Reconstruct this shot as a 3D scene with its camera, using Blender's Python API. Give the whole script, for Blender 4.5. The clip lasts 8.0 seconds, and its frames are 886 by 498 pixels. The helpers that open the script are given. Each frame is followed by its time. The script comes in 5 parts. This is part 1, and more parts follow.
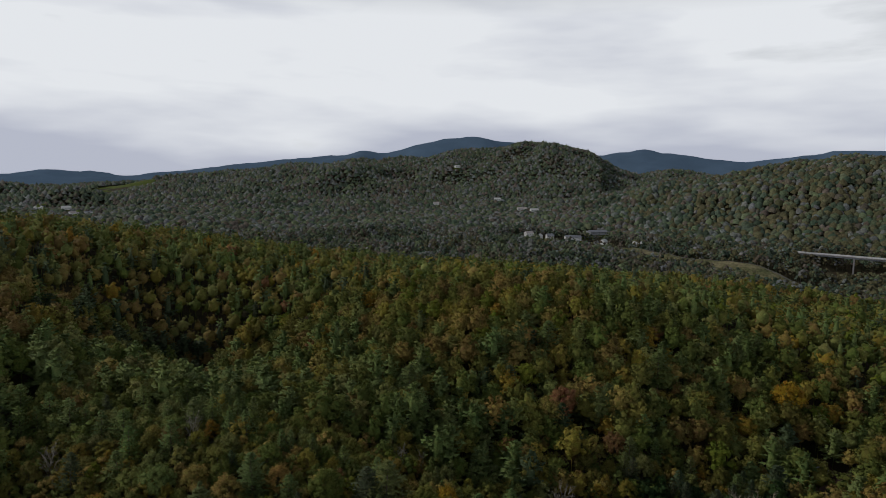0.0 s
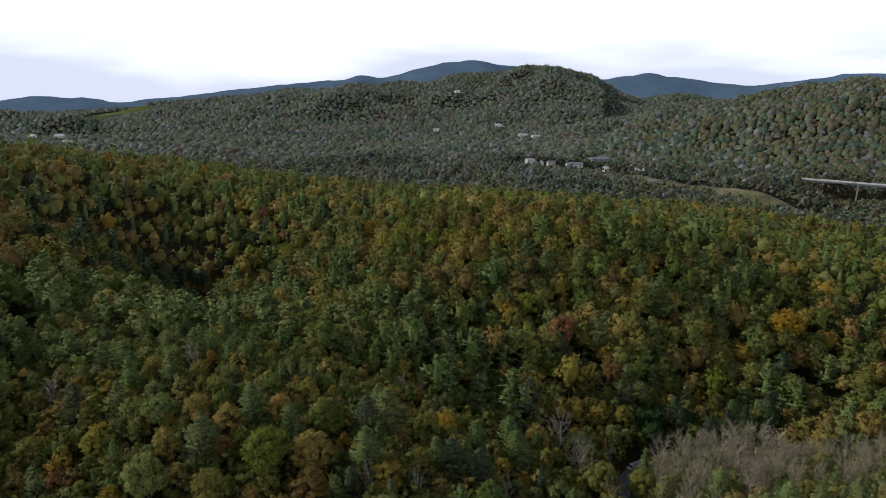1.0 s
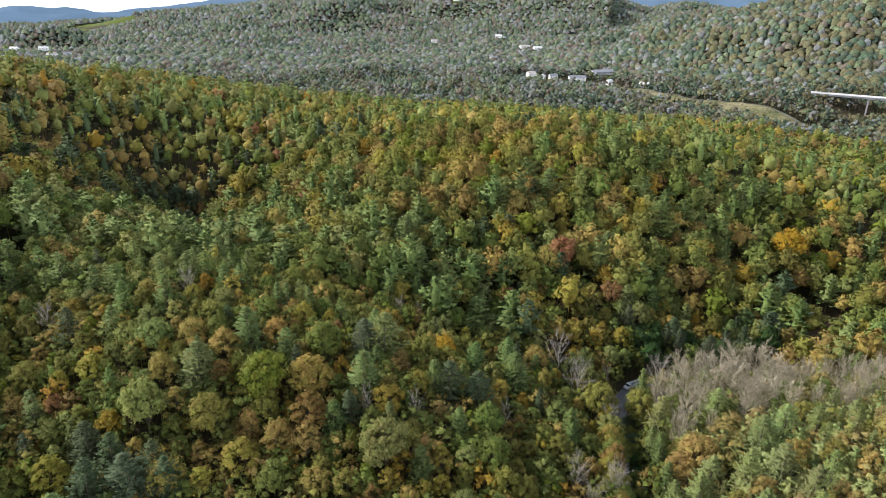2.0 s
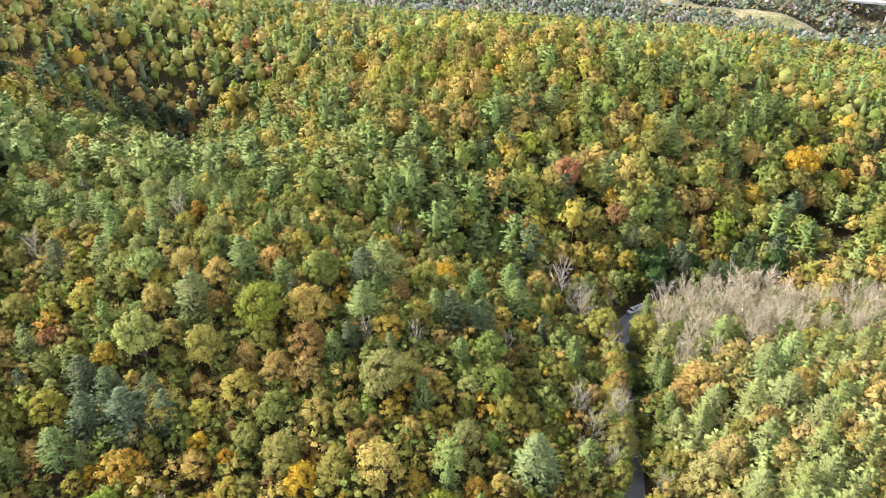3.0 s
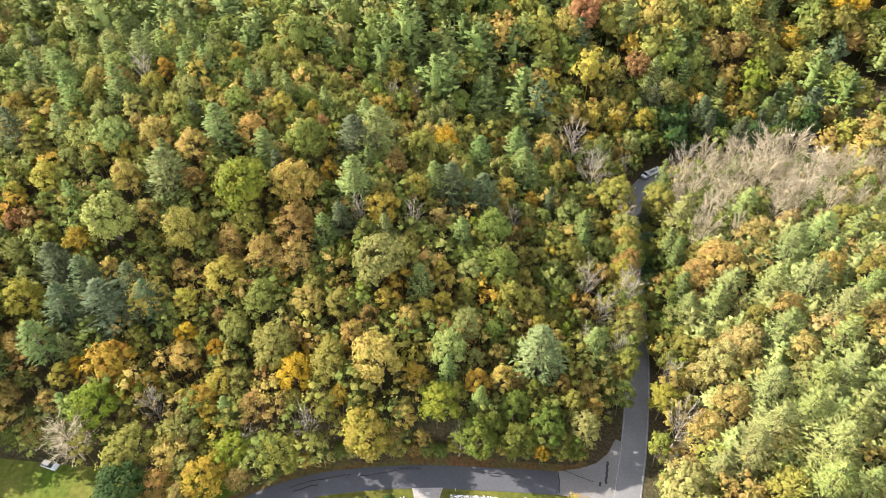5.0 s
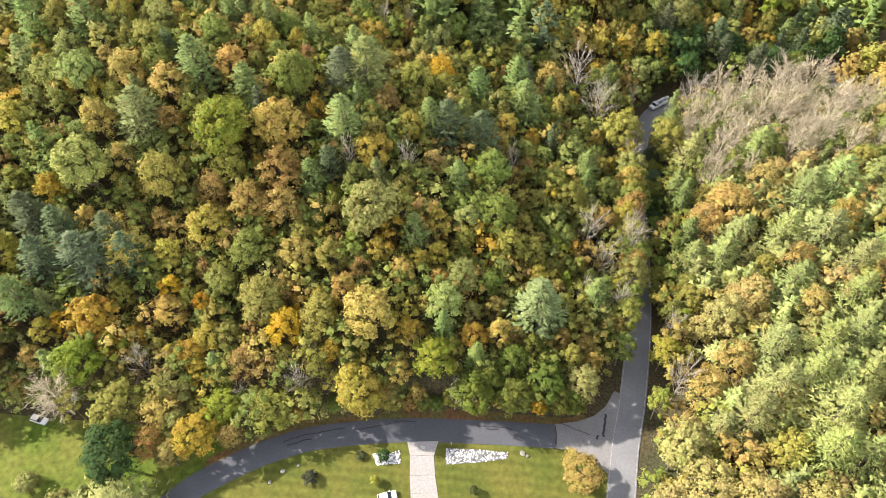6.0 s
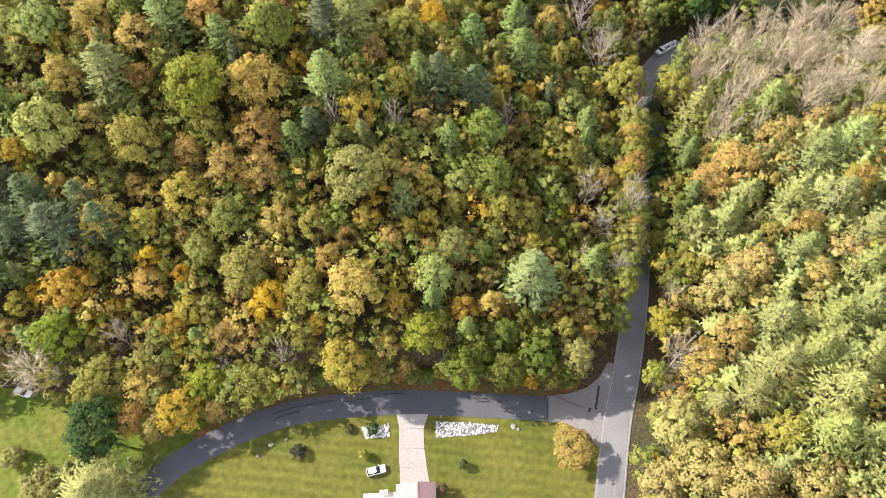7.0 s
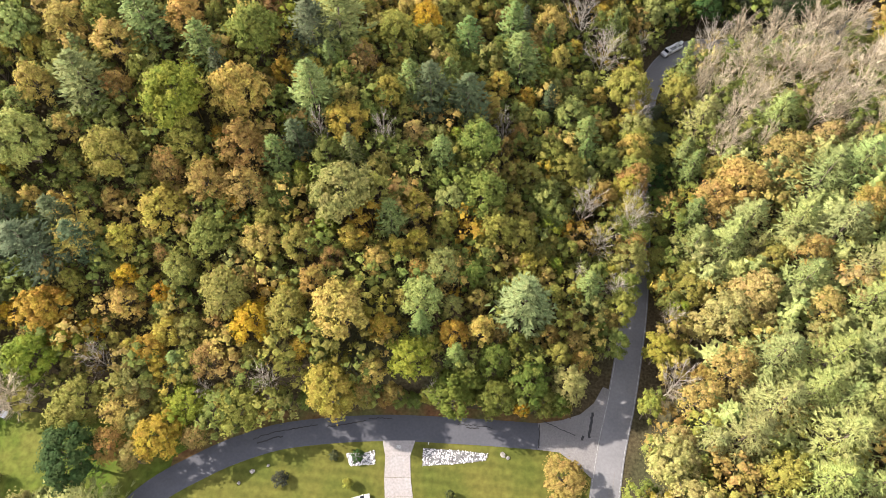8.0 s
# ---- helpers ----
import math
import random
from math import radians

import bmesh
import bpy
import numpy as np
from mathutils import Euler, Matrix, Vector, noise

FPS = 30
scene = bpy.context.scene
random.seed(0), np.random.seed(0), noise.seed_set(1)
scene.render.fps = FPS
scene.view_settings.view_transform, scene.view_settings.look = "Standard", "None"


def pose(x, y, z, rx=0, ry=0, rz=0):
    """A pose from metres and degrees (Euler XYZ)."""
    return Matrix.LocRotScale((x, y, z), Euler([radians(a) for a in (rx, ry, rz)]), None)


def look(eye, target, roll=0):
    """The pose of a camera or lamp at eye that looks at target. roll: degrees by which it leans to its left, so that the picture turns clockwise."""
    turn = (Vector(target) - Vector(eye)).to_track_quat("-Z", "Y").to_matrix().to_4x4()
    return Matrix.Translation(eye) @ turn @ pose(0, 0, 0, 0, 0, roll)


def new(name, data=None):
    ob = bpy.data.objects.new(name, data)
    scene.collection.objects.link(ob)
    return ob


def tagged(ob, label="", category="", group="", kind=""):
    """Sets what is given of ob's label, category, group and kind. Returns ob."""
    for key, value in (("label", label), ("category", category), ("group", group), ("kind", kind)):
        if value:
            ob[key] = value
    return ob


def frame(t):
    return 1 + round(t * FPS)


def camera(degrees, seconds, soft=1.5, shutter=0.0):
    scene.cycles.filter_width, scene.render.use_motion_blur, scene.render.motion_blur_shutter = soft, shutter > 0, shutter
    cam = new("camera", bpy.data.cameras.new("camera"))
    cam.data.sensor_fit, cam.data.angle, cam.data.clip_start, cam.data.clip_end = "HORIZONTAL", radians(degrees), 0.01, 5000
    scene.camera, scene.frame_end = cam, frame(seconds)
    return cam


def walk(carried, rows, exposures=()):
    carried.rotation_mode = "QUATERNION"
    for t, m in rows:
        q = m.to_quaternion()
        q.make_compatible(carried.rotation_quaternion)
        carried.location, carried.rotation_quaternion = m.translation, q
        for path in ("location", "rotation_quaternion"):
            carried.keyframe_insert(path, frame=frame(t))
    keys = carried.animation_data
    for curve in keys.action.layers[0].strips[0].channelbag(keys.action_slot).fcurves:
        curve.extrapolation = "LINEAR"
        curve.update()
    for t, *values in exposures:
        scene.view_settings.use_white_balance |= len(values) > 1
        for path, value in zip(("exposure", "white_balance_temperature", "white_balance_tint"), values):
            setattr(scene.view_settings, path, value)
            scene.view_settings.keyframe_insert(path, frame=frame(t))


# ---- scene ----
cam = camera(69.4, 8.0, soft=0.8)
PATH = [
    (0, (0.74, -44.661, 149.425), (0.548, -42.686, 149.174), 1.1),
    (0.5, (0.832, -42.096, 149.362), (0.643, -40.137, 149.006), 1.0),
    (1, (0.889, -39.441, 149.352), (0.704, -37.507, 148.879), 0.9),
    (1.5, (0.795, -35.924, 149.237), (0.614, -34.023, 148.642), 0.7),
    (1.7, (0.772, -34.483, 149.164), (0.595, -32.599, 148.518), 0.8),
    (2.8, (-0.272, -24.057, 148.123), (-0.435, -22.283, 147.212), 0.6),
    (3, (-0.207, -22.665, 148.339), (-0.368, -20.916, 147.382), 0.4),
    (3.5, (-0.541, -17.507, 148.62), (-0.696, -15.826, 147.547), 0.3),
    (4, (-0.777, -12.112, 148.601), (-0.927, -10.504, 147.42), 0.2),
    (4.5, (-1.068, -6.441, 148.614), (-1.212, -4.914, 147.329), 0.1),
    (4.7, (-0.897, -4.144, 148.524), (-1.041, -2.651, 147.2), -0.0),
    (5.8, (-1.494, 8.71, 148.393), (-1.62, 10.006, 146.876), 0.1),
    (6, (-1.452, 11.926, 148.347), (-1.57, 13.171, 146.786), -0.0),
    (6.5, (-0.73, 18.045, 148.415), (-0.842, 19.192, 146.78), -0.2),
    (7, (0.335, 24.392, 148.516), (0.228, 25.453, 146.825), -0.4),
    (7.5, (0.958, 30.767, 148.506), (0.856, 31.777, 146.783), -0.2),
    (8, (2.282, 36.693, 148.253), (2.17, 37.692, 146.524), -0.3),
]
walk(cam, [(t, look(eye, target, roll)) for t, eye, target, roll in PATH],
     [(0, -2.07, 5950, 10), (0.5, -1.92, 5900, 10), (1.0, -1.37, 5800, 10), (1.5, -0.64, 5700, 10), (1.7, -0.35, 5750, 10), (2.8, 1.19, 6050, 14), (3.5, 1.24, 6350, 14),
      (4.5, 1.28, 6600, 11), (6.0, 1.27, 6550, 12), (8.0, 1.15, 6600, 16)])

# ---------------------------------------------------------------- sky and sun
SUN_TOWARDS = Vector((-0.93, 0.18, 0.64)).normalized()
world = bpy.data.worlds.new("sky")
scene.world = world
world.use_nodes = True
wn, wl = world.node_tree.nodes, world.node_tree.links
wn.clear()
sky = wn.new("ShaderNodeTexSky")
sky.sky_type, sky.sun_disc = "NISHITA", False
sky.sun_elevation = math.asin(SUN_TOWARDS.z)
sky.sun_rotation = math.atan2(SUN_TOWARDS.x, SUN_TOWARDS.y)
sky_bg = wn.new("ShaderNodeBackground")
sky_bg.inputs["Strength"].default_value = 0.085
wl.new(sky.outputs[0], sky_bg.inputs["Color"])
coord = wn.new("ShaderNodeTexCoord")
stretch = wn.new("ShaderNodeMapping")
stretch.inputs["Scale"].default_value = (2.2, 2.2, 11.0)
wl.new(coord.outputs["Generated"], stretch.inputs["Vector"])
cloud_noise = wn.new("ShaderNodeTexNoise")
cloud_noise.inputs["Scale"].default_value = 1.6
cloud_noise.inputs["Detail"].default_value = 7.0
cloud_noise.inputs["Roughness"].default_value = 0.55
wl.new(stretch.outputs[0], cloud_noise.inputs["Vector"])
cover = wn.new("ShaderNodeValToRGB")
cover.color_ramp.elements[0].position, cover.color_ramp.elements[1].position = 0.08, 0.24
wl.new(cloud_noise.outputs["Fac"], cover.inputs["Fac"])
shade_noise = wn.new("ShaderNodeTexNoise")
shade_noise.inputs["Scale"].default_value = 1.3
shade_noise.inputs["Detail"].default_value = 4.0
wl.new(stretch.outputs[0], shade_noise.inputs["Vector"])
cloud_colour = wn.new("ShaderNodeValToRGB")
cloud_colour.color_ramp.elements[0].position, cloud_colour.color_ramp.elements[1].position = 0.28, 0.66
cloud_colour.color_ramp.elements[0].color = (0.60, 0.60, 0.65, 1)
cloud_colour.color_ramp.elements[1].color = (1.0, 0.975, 0.93, 1)
# the sheet of cloud lies low: greyer towards the horizon, open sky overhead
axes = wn.new("ShaderNodeSeparateXYZ")
wl.new(coord.outputs["Generated"], axes.inputs[0])
low = wn.new("ShaderNodeMapRange")
low.inputs["From Min"].default_value, low.inputs["From Max"].default_value = 0.0, 0.11
low.inputs["To Min"].default_value, low.inputs["To Max"].default_value = -0.34, 0.18
wl.new(axes.outputs["Z"], low.inputs["Value"])
lifted = wn.new("ShaderNodeMath")
wl.new(shade_noise.outputs["Fac"], lifted.inputs[0])
wl.new(low.outputs[0], lifted.inputs[1])
wl.new(lifted.outputs[0], cloud_colour.inputs["Fac"])
overhead = wn.new("ShaderNodeMapRange")
overhead.inputs["From Min"].default_value, overhead.inputs["From Max"].default_value = 0.22, 0.36
overhead.inputs["To Min"].default_value, overhead.inputs["To Max"].default_value = 1.0, 0.10
wl.new(axes.outputs["Z"], overhead.inputs["Value"])
open_top = wn.new("ShaderNodeMath")
open_top.operation = "MULTIPLY"
wl.new(cover.outputs[0], open_top.inputs[0])
wl.new(overhead.outputs[0], open_top.inputs[1])
cloud_bg = wn.new("ShaderNodeBackground")
cloud_bg.inputs["Strength"].default_value = 3.4
wl.new(cloud_colour.outputs[0], cloud_bg.inputs["Color"])
sky_mix = wn.new("ShaderNodeMixShader")
# a rift in the cloud to the north-east shows blue sky
rift_at = wn.new("ShaderNodeVectorMath")
rift_at.operation = "DISTANCE"
rift_at.inputs[1].default_value = Vector((0.50, 0.83, 0.215)).normalized()
wl.new(coord.outputs["Generated"], rift_at.inputs[0])
rift = wn.new("ShaderNodeMapRange")
rift.inputs["From Min"].default_value, rift.inputs["From Max"].default_value = 0.05, 0.24
rift.inputs["To Min"].default_value, rift.inputs["To Max"].default_value = 0.30, 0.0
wl.new(rift_at.outputs["Value"], rift.inputs["Value"])
rift_noise = wn.new("ShaderNodeTexNoise")
rift_noise.inputs["Scale"].default_value, rift_noise.inputs["Detail"].default_value = 2.6, 6.0
wl.new(stretch.outputs[0], rift_noise.inputs["Vector"])
ragged = wn.new("ShaderNodeMath")
wl.new(rift_noise.outputs["Fac"], ragged.inputs[0])
wl.new(rift.outputs[0], ragged.inputs[1])
torn = wn.new("ShaderNodeMapRange")
torn.inputs["From Min"].default_value, torn.inputs["From Max"].default_value = 0.68, 0.86
torn.inputs["To Min"].default_value, torn.inputs["To Max"].default_value = 1.0, 0.78
wl.new(ragged.outputs[0], torn.inputs["Value"])
veil = wn.new("ShaderNodeMath")
veil.operation = "MULTIPLY"
wl.new(open_top.outputs[0], veil.inputs[0])
wl.new(torn.outputs[0], veil.inputs[1])
wl.new(veil.outputs[0], sky_mix.inputs[0])
wl.new(sky_bg.outputs[0], sky_mix.inputs[1])
wl.new(cloud_bg.outputs[0], sky_mix.inputs[2])
sky_out = wn.new("ShaderNodeOutputWorld")
wl.new(sky_mix.outputs[0], sky_out.inputs["Surface"])

sun = new("sun", bpy.data.lights.new("sun", "SUN"))
sun.data.energy, sun.data.angle, sun.data.color = 5.0, radians(0.6), (1.0, 0.93, 0.82)
sun.matrix_world = look((0, 0, 300), tuple(Vector((0, 0, 300)) - SUN_TOWARDS))

# ---------------------------------------------------------------- materials


def material(name, colour, rough=0.8, metal=0.0, spread=0.25, grain=1.0, patch=0.12, bump=0.0, bump_size=4.0, second=None):
    """A surface with variation at two sizes: grain and patch are the noise scales per metre; second is a colour that the patches lean to."""
    m = bpy.data.materials.new(name)
    m.use_nodes = True
    n, l = m.node_tree.nodes, m.node_tree.links
    shader = n["Principled BSDF"]
    shader.inputs["Roughness"].default_value, shader.inputs["Metallic"].default_value = rough, metal
    if rough >= 0.95:
        shader.inputs["Specular IOR Level"].default_value = 0.1
    tc = n.new("ShaderNodeTexCoord")
    fine, wide = n.new("ShaderNodeTexNoise"), n.new("ShaderNodeTexNoise")
    fine.inputs["Scale"].default_value, wide.inputs["Scale"].default_value = grain, patch
    fine.inputs["Detail"].default_value, wide.inputs["Detail"].default_value = 5.0, 4.0
    for t in (fine, wide):
        l.new(tc.outputs["Object"], t.inputs["Vector"])
    ramp = n.new("ShaderNodeValToRGB")
    a = second or tuple(c * (1 - spread) for c in colour)
    ramp.color_ramp.elements[0].position, ramp.color_ramp.elements[1].position = 0.35, 0.65
    ramp.color_ramp.elements[0].color, ramp.color_ramp.elements[1].color = (*a, 1), (*colour, 1)
    l.new(wide.outputs["Fac"], ramp.inputs["Fac"])
    vary = n.new("ShaderNodeMapRange")
    vary.inputs["From Min"].default_value, vary.inputs["From Max"].default_value = 0.3, 0.7
    vary.inputs["To Min"].default_value, vary.inputs["To Max"].default_value = 1 - spread, 1 + spread
    l.new(fine.outputs["Fac"], vary.inputs["Value"])
    mul = n.new("ShaderNodeMix")
    mul.data_type, mul.blend_type = "RGBA", "MULTIPLY"
    mul.inputs[0].default_value = 1.0
    l.new(ramp.outputs[0], mul.inputs[6])
    l.new(vary.outputs[0], mul.inputs[7])
    l.new(mul.outputs[2], shader.inputs["Base Color"])
    if bump:
        b, bn = n.new("ShaderNodeBump"), n.new("ShaderNodeTexNoise")
        bn.inputs["Scale"].default_value, bn.inputs["Detail"].default_value = bump_size, 4.0
        l.new(tc.outputs["Object"], bn.inputs["Vector"])
        b.inputs["Strength"].default_value, b.inputs["Distance"].default_value = bump, 0.1
        l.new(bn.outputs["Fac"], b.inputs["Height"])
        l.new(b.outputs[0], shader.inputs["Normal"])
    return m


def leaf_material(name, from_object, leaf_scale):
    """Leaves: the tint of the tree, leaf by leaf and clump by clump a little different, and some light through them."""
    m = bpy.data.materials.new(name)
    m.use_nodes = True
    n, l = m.node_tree.nodes, m.node_tree.links
    n.clear()
    if from_object:
        info = n.new("ShaderNodeObjectInfo")
        tint = info.outputs["Color"]
    else:
        info = n.new("ShaderNodeAttribute")
        info.attribute_name = "tint"
        tint = info.outputs["Color"]
    tc = n.new("ShaderNodeTexCoord")
    clump = n.new("ShaderNodeTexNoise")
    clump.inputs["Scale"].default_value, clump.inputs["Detail"].default_value = 0.45, 3.0
    l.new(tc.outputs["Object"], clump.inputs["Vector"])
    hsv = n.new("ShaderNodeHueSaturation")
    geo = n.new("ShaderNodeNewGeometry")
    hue = n.new("ShaderNodeMapRange")
    hue.inputs["From Min"].default_value, hue.inputs["From Max"].default_value = 0.3, 0.7
    hue.inputs["To Min"].default_value, hue.inputs["To Max"].default_value = 0.478, 0.522
    l.new(clump.outputs["Fac"], hue.inputs["Value"])
    l.new(hue.outputs[0], hsv.inputs["Hue"])
    value = n.new("ShaderNodeMapRange")
    value.inputs["To Min"].default_value, value.inputs["To Max"].default_value = 0.80, 1.20
    l.new(geo.outputs["Random Per Island"], value.inputs["Value"])
    grain = n.new("ShaderNodeTexNoise")
    grain.inputs["Scale"].default_value, grain.inputs["Detail"].default_value = leaf_scale, 3.0
    grain.inputs["Roughness"].default_value = 0.65
    l.new(tc.outputs["Object"], grain.inputs["Vector"])
    speck = n.new("ShaderNodeMapRange")
    speck.inputs["From Min"].default_value, speck.inputs["From Max"].default_value = 0.34, 0.66
    speck.inputs["To Min"].default_value, speck.inputs["To Max"].default_value = 0.62, 1.36
    l.new(grain.outputs["Fac"], speck.inputs["Value"])
    both = n.new("ShaderNodeMath")
    both.operation = "MULTIPLY"
    l.new(value.outputs[0], both.inputs[0])
    l.new(speck.outputs[0], both.inputs[1])
    l.new(both.outputs[0], hsv.inputs["Value"])
    l.new(tint, hsv.inputs["Color"])
    front, back = n.new("ShaderNodeBsdfPrincipled"), n.new("ShaderNodeBsdfTranslucent")
    front.inputs["Roughness"].default_value = 0.75
    front.inputs["Specular IOR Level"].default_value = 0.12
    l.new(hsv.outputs[0], front.inputs["Base Color"])
    l.new(hsv.outputs[0], back.inputs["Color"])
    relief = n.new("ShaderNodeBump")
    relief.inputs["Strength"].default_value, relief.inputs["Distance"].default_value = 0.4, 0.5 / leaf_scale
    l.new(grain.outputs["Fac"], relief.inputs["Height"])
    l.new(relief.outputs[0], front.inputs["Normal"])
    mix, out = n.new("ShaderNodeMixShader"), n.new("ShaderNodeOutputMaterial")
    mix.inputs[0].default_value = 0.22
    l.new(front.outputs[0], mix.inputs[1])
    l.new(back.outputs[0], mix.inputs[2])
    l.new(mix.outputs[0], out.inputs["Surface"])
    return m


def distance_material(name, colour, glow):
    """Mountains on the horizon: the haze of kilometres of blue air is put into colour and glow."""
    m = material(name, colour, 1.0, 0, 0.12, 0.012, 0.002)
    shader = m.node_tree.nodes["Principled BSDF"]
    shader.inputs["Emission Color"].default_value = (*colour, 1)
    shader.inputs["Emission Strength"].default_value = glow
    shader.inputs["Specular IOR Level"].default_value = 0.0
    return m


LEAF, LEAF_MANY, LEAF_FAR = leaf_material("leaf", True, 3.2), leaf_material("leaf_of_woods", False, 2.0), leaf_material("leaf_of_hills", False, 0.35)
BARK = material("bark", (0.16, 0.13, 0.10), 0.95, 0, 0.35, 6, 0.8, 0.5, 9)
PALE_BARK = material("pale_bark", (0.46, 0.41, 0.34), 0.95, 0, 0.3, 6, 0.8)
TWIG = material("pale_twigs", (0.64, 0.55, 0.40), 0.95, 0, 0.25, 2, 0.4)
LITTER = material("leaf_litter", (0.085, 0.062, 0.036), 1.0, 0, 0.45, 1.5, 0.05, 0.8, 2.0, (0.05, 0.05, 0.025))
LAWN = material("mown_grass", (0.118, 0.112, 0.026), 0.95, 0, 0.22, 0.8, 0.09, 0.4, 6, (0.080, 0.094, 0.019))
MEADOW = material("meadow_grass", (0.075, 0.118, 0.016), 0.95, 0, 0.3, 0.7, 0.11, 0.5, 3, (0.13, 0.135, 0.03))

def mown(m):
    """Faint stripes left by the mower."""
    n, l = m.node_tree.nodes, m.node_tree.links
    wave, tone, mul = n.new("ShaderNodeTexWave"), n.new("ShaderNodeMapRange"), n.new("ShaderNodeMix")
    wave.bands_direction = "Y"
    for key, v in (("Scale", 0.13), ("Distortion", 2.5), ("Detail", 2.0), ("Detail Scale", 0.4)):
        wave.inputs[key].default_value = v
    tc = n.new("ShaderNodeTexCoord")
    l.new(tc.outputs["Object"], wave.inputs["Vector"])
    tone.inputs["To Min"].default_value, tone.inputs["To Max"].default_value = 0.90, 1.09
    l.new(wave.outputs["Fac"], tone.inputs["Value"])
    mul.data_type, mul.blend_type = "RGBA", "MULTIPLY"
    mul.inputs[0].default_value = 1.0
    shader = n["Principled BSDF"]
    l.new(shader.inputs["Base Color"].links[0].from_socket, mul.inputs[6])
    l.new(tone.outputs[0], mul.inputs[7])
    l.new(mul.outputs[2], shader.inputs["Base Color"])


mown(LAWN)
VERGE = material("verge_grass", (0.10, 0.10, 0.035), 0.95, 0, 0.35, 1.1, 0.15, 0.5, 3, (0.15, 0.075, 0.035))
ROAD = material("worn_asphalt", (0.20, 0.20, 0.207), 0.9, 0, 0.09, 1.6, 0.07, 0.08, 12, (0.15, 0.15, 0.158))
LANE_TAR = material("dark_asphalt", (0.082, 0.085, 0.098), 0.88, 0, 0.09, 1.6, 0.06, 0.08, 12, (0.068, 0.071, 0.083))
APRON = material("pale_asphalt", (0.205, 0.197, 0.195), 0.9, 0, 0.15, 2.5, 0.15, 0.25, 30)
SEALANT = material("crack_sealant", (0.012, 0.012, 0.014), 0.45, 0, 0.3, 5, 0.5)
PAINT = material("worn_road_paint", (0.55, 0.55, 0.52), 0.8, 0, 0.35, 3, 0.6)
FADED = material("faded_road_paint", (0.34, 0.34, 0.33), 0.85, 0, 0.4, 2, 0.4, 0, 1, (0.22, 0.22, 0.225))
CONCRETE = material("concrete", (0.30, 0.285, 0.278), 0.9, 0, 0.16, 2.0, 0.25, 0.2, 12, (0.30, 0.275, 0.26))
STONE = material("pale_stone", (0.74, 0.73, 0.72), 0.9, 0, 0.25, 3, 0.8)
DIRT = material("red_earth", (0.085, 0.05, 0.038), 1.0, 0, 0.3, 0.8, 0.1, 0.5, 2)
HAY = material("dry_grass", (0.25, 0.215, 0.12), 1.0, 0, 0.4, 0.3, 0.045, 0, 1, (0.11, 0.115, 0.05))
RED_ROOF = material("mauve_roof", (0.27, 0.175, 0.18), 0.55, 0.1, 0.08, 1.5, 0.3)
PALE_ROOF = material("pale_roof", (0.55, 0.48, 0.45), 0.7, 0, 0.1, 1.5, 0.4)
SIDING = material("white_siding", (0.72, 0.71, 0.68), 0.7, 0, 0.08, 2, 0.4)
GREY_ROOF = material("grey_roof", (0.30, 0.31, 0.33), 0.6, 0.2, 0.15, 1, 0.2)
WHITE_PAINT = material("white_car_paint", (0.78, 0.79, 0.80), 0.3, 0, 0.03, 2, 0.5)
GLASS_DARK = material("dark_window_glass", (0.02, 0.024, 0.03), 0.08, 0, 0.1, 2, 0.5)
RUBBER = material("tyre_rubber", (0.025, 0.025, 0.025), 0.85, 0, 0.2, 6, 1)
STEEL = material("dull_steel", (0.42, 0.43, 0.44), 0.45, 0.7, 0.15, 4, 1)
RED_LAMP = material("red_lamp", (0.35, 0.02, 0.02), 0.3)
BED = material("bed_of_chippings", (0.20, 0.20, 0.20), 0.95, 0, 0.45, 5, 0.8)
ROCK = material("weathered_rock", (0.30, 0.28, 0.255), 0.95, 0, 0.3, 3, 0.8)
GRAVEL = material("grey_gravel", (0.20, 0.19, 0.18), 0.95, 0, 0.4, 6, 0.8)
# haze is painted here: blue base colour plus emission
HAZE_BLUE = distance_material("haze_blue_distance", (0.085, 0.125, 0.175), 0.80)

# ---------------------------------------------------------------- lie of the land
# broad hills and small spurs: x, y, spread, height
BROAD_HILLS = [(-330, 380, 120, 9), (-210, 380, 120, -34), (-90, 380, 120, 14), (30, 380, 120, 32), (150, 380, 120, 6),
               (-300, 560, 150, 30), (-90, 560, 150, 10), (110, 560, 150, 14), (330, 520, 150, -5), (-230, 190, 110, 25),
               (-450, 310, 200, 88), (200, 60, 120, 28), (290, 290, 110, -15), (450, 150, 180, 34), (-80, 160, 110, -29)]
SPURS = [(-120, 105, 36, 4), (-120, 150, 36, 11), (-120, 200, 36, 12), (-80, 105, 36, 2), (-80, 150, 36, 12),
         (-80, 200, 36, 7), (-40, 105, 36, 4), (-40, 150, 36, 11), (-40, 200, 36, 2), (0, 105, 36, 9), (0, 150, 36, 7),
         (35, 105, 36, -10), (35, 150, 36, -2), (35, 200, 36, -6), (70, 85, 30, -2), (95, 125, 36, 3),
         (100, 165, 36, 4), (120, 70, 45, 8), (45, 140, 30, -6), (110, 215, 40, -20), (165, 300, 60, -28),
         (25, 285, 45, -5), (200, 440, 60, 10),
         (-225, 348, 46, -26), (-170, 300, 45, -10), (520, 985, 170, -24),
         (-165, 320, 36, -11), (-55, 245, 40, 9), (-172, 188, 30, 4), (-300, 290, 46, 6), (-190, 345, 40, -6)]
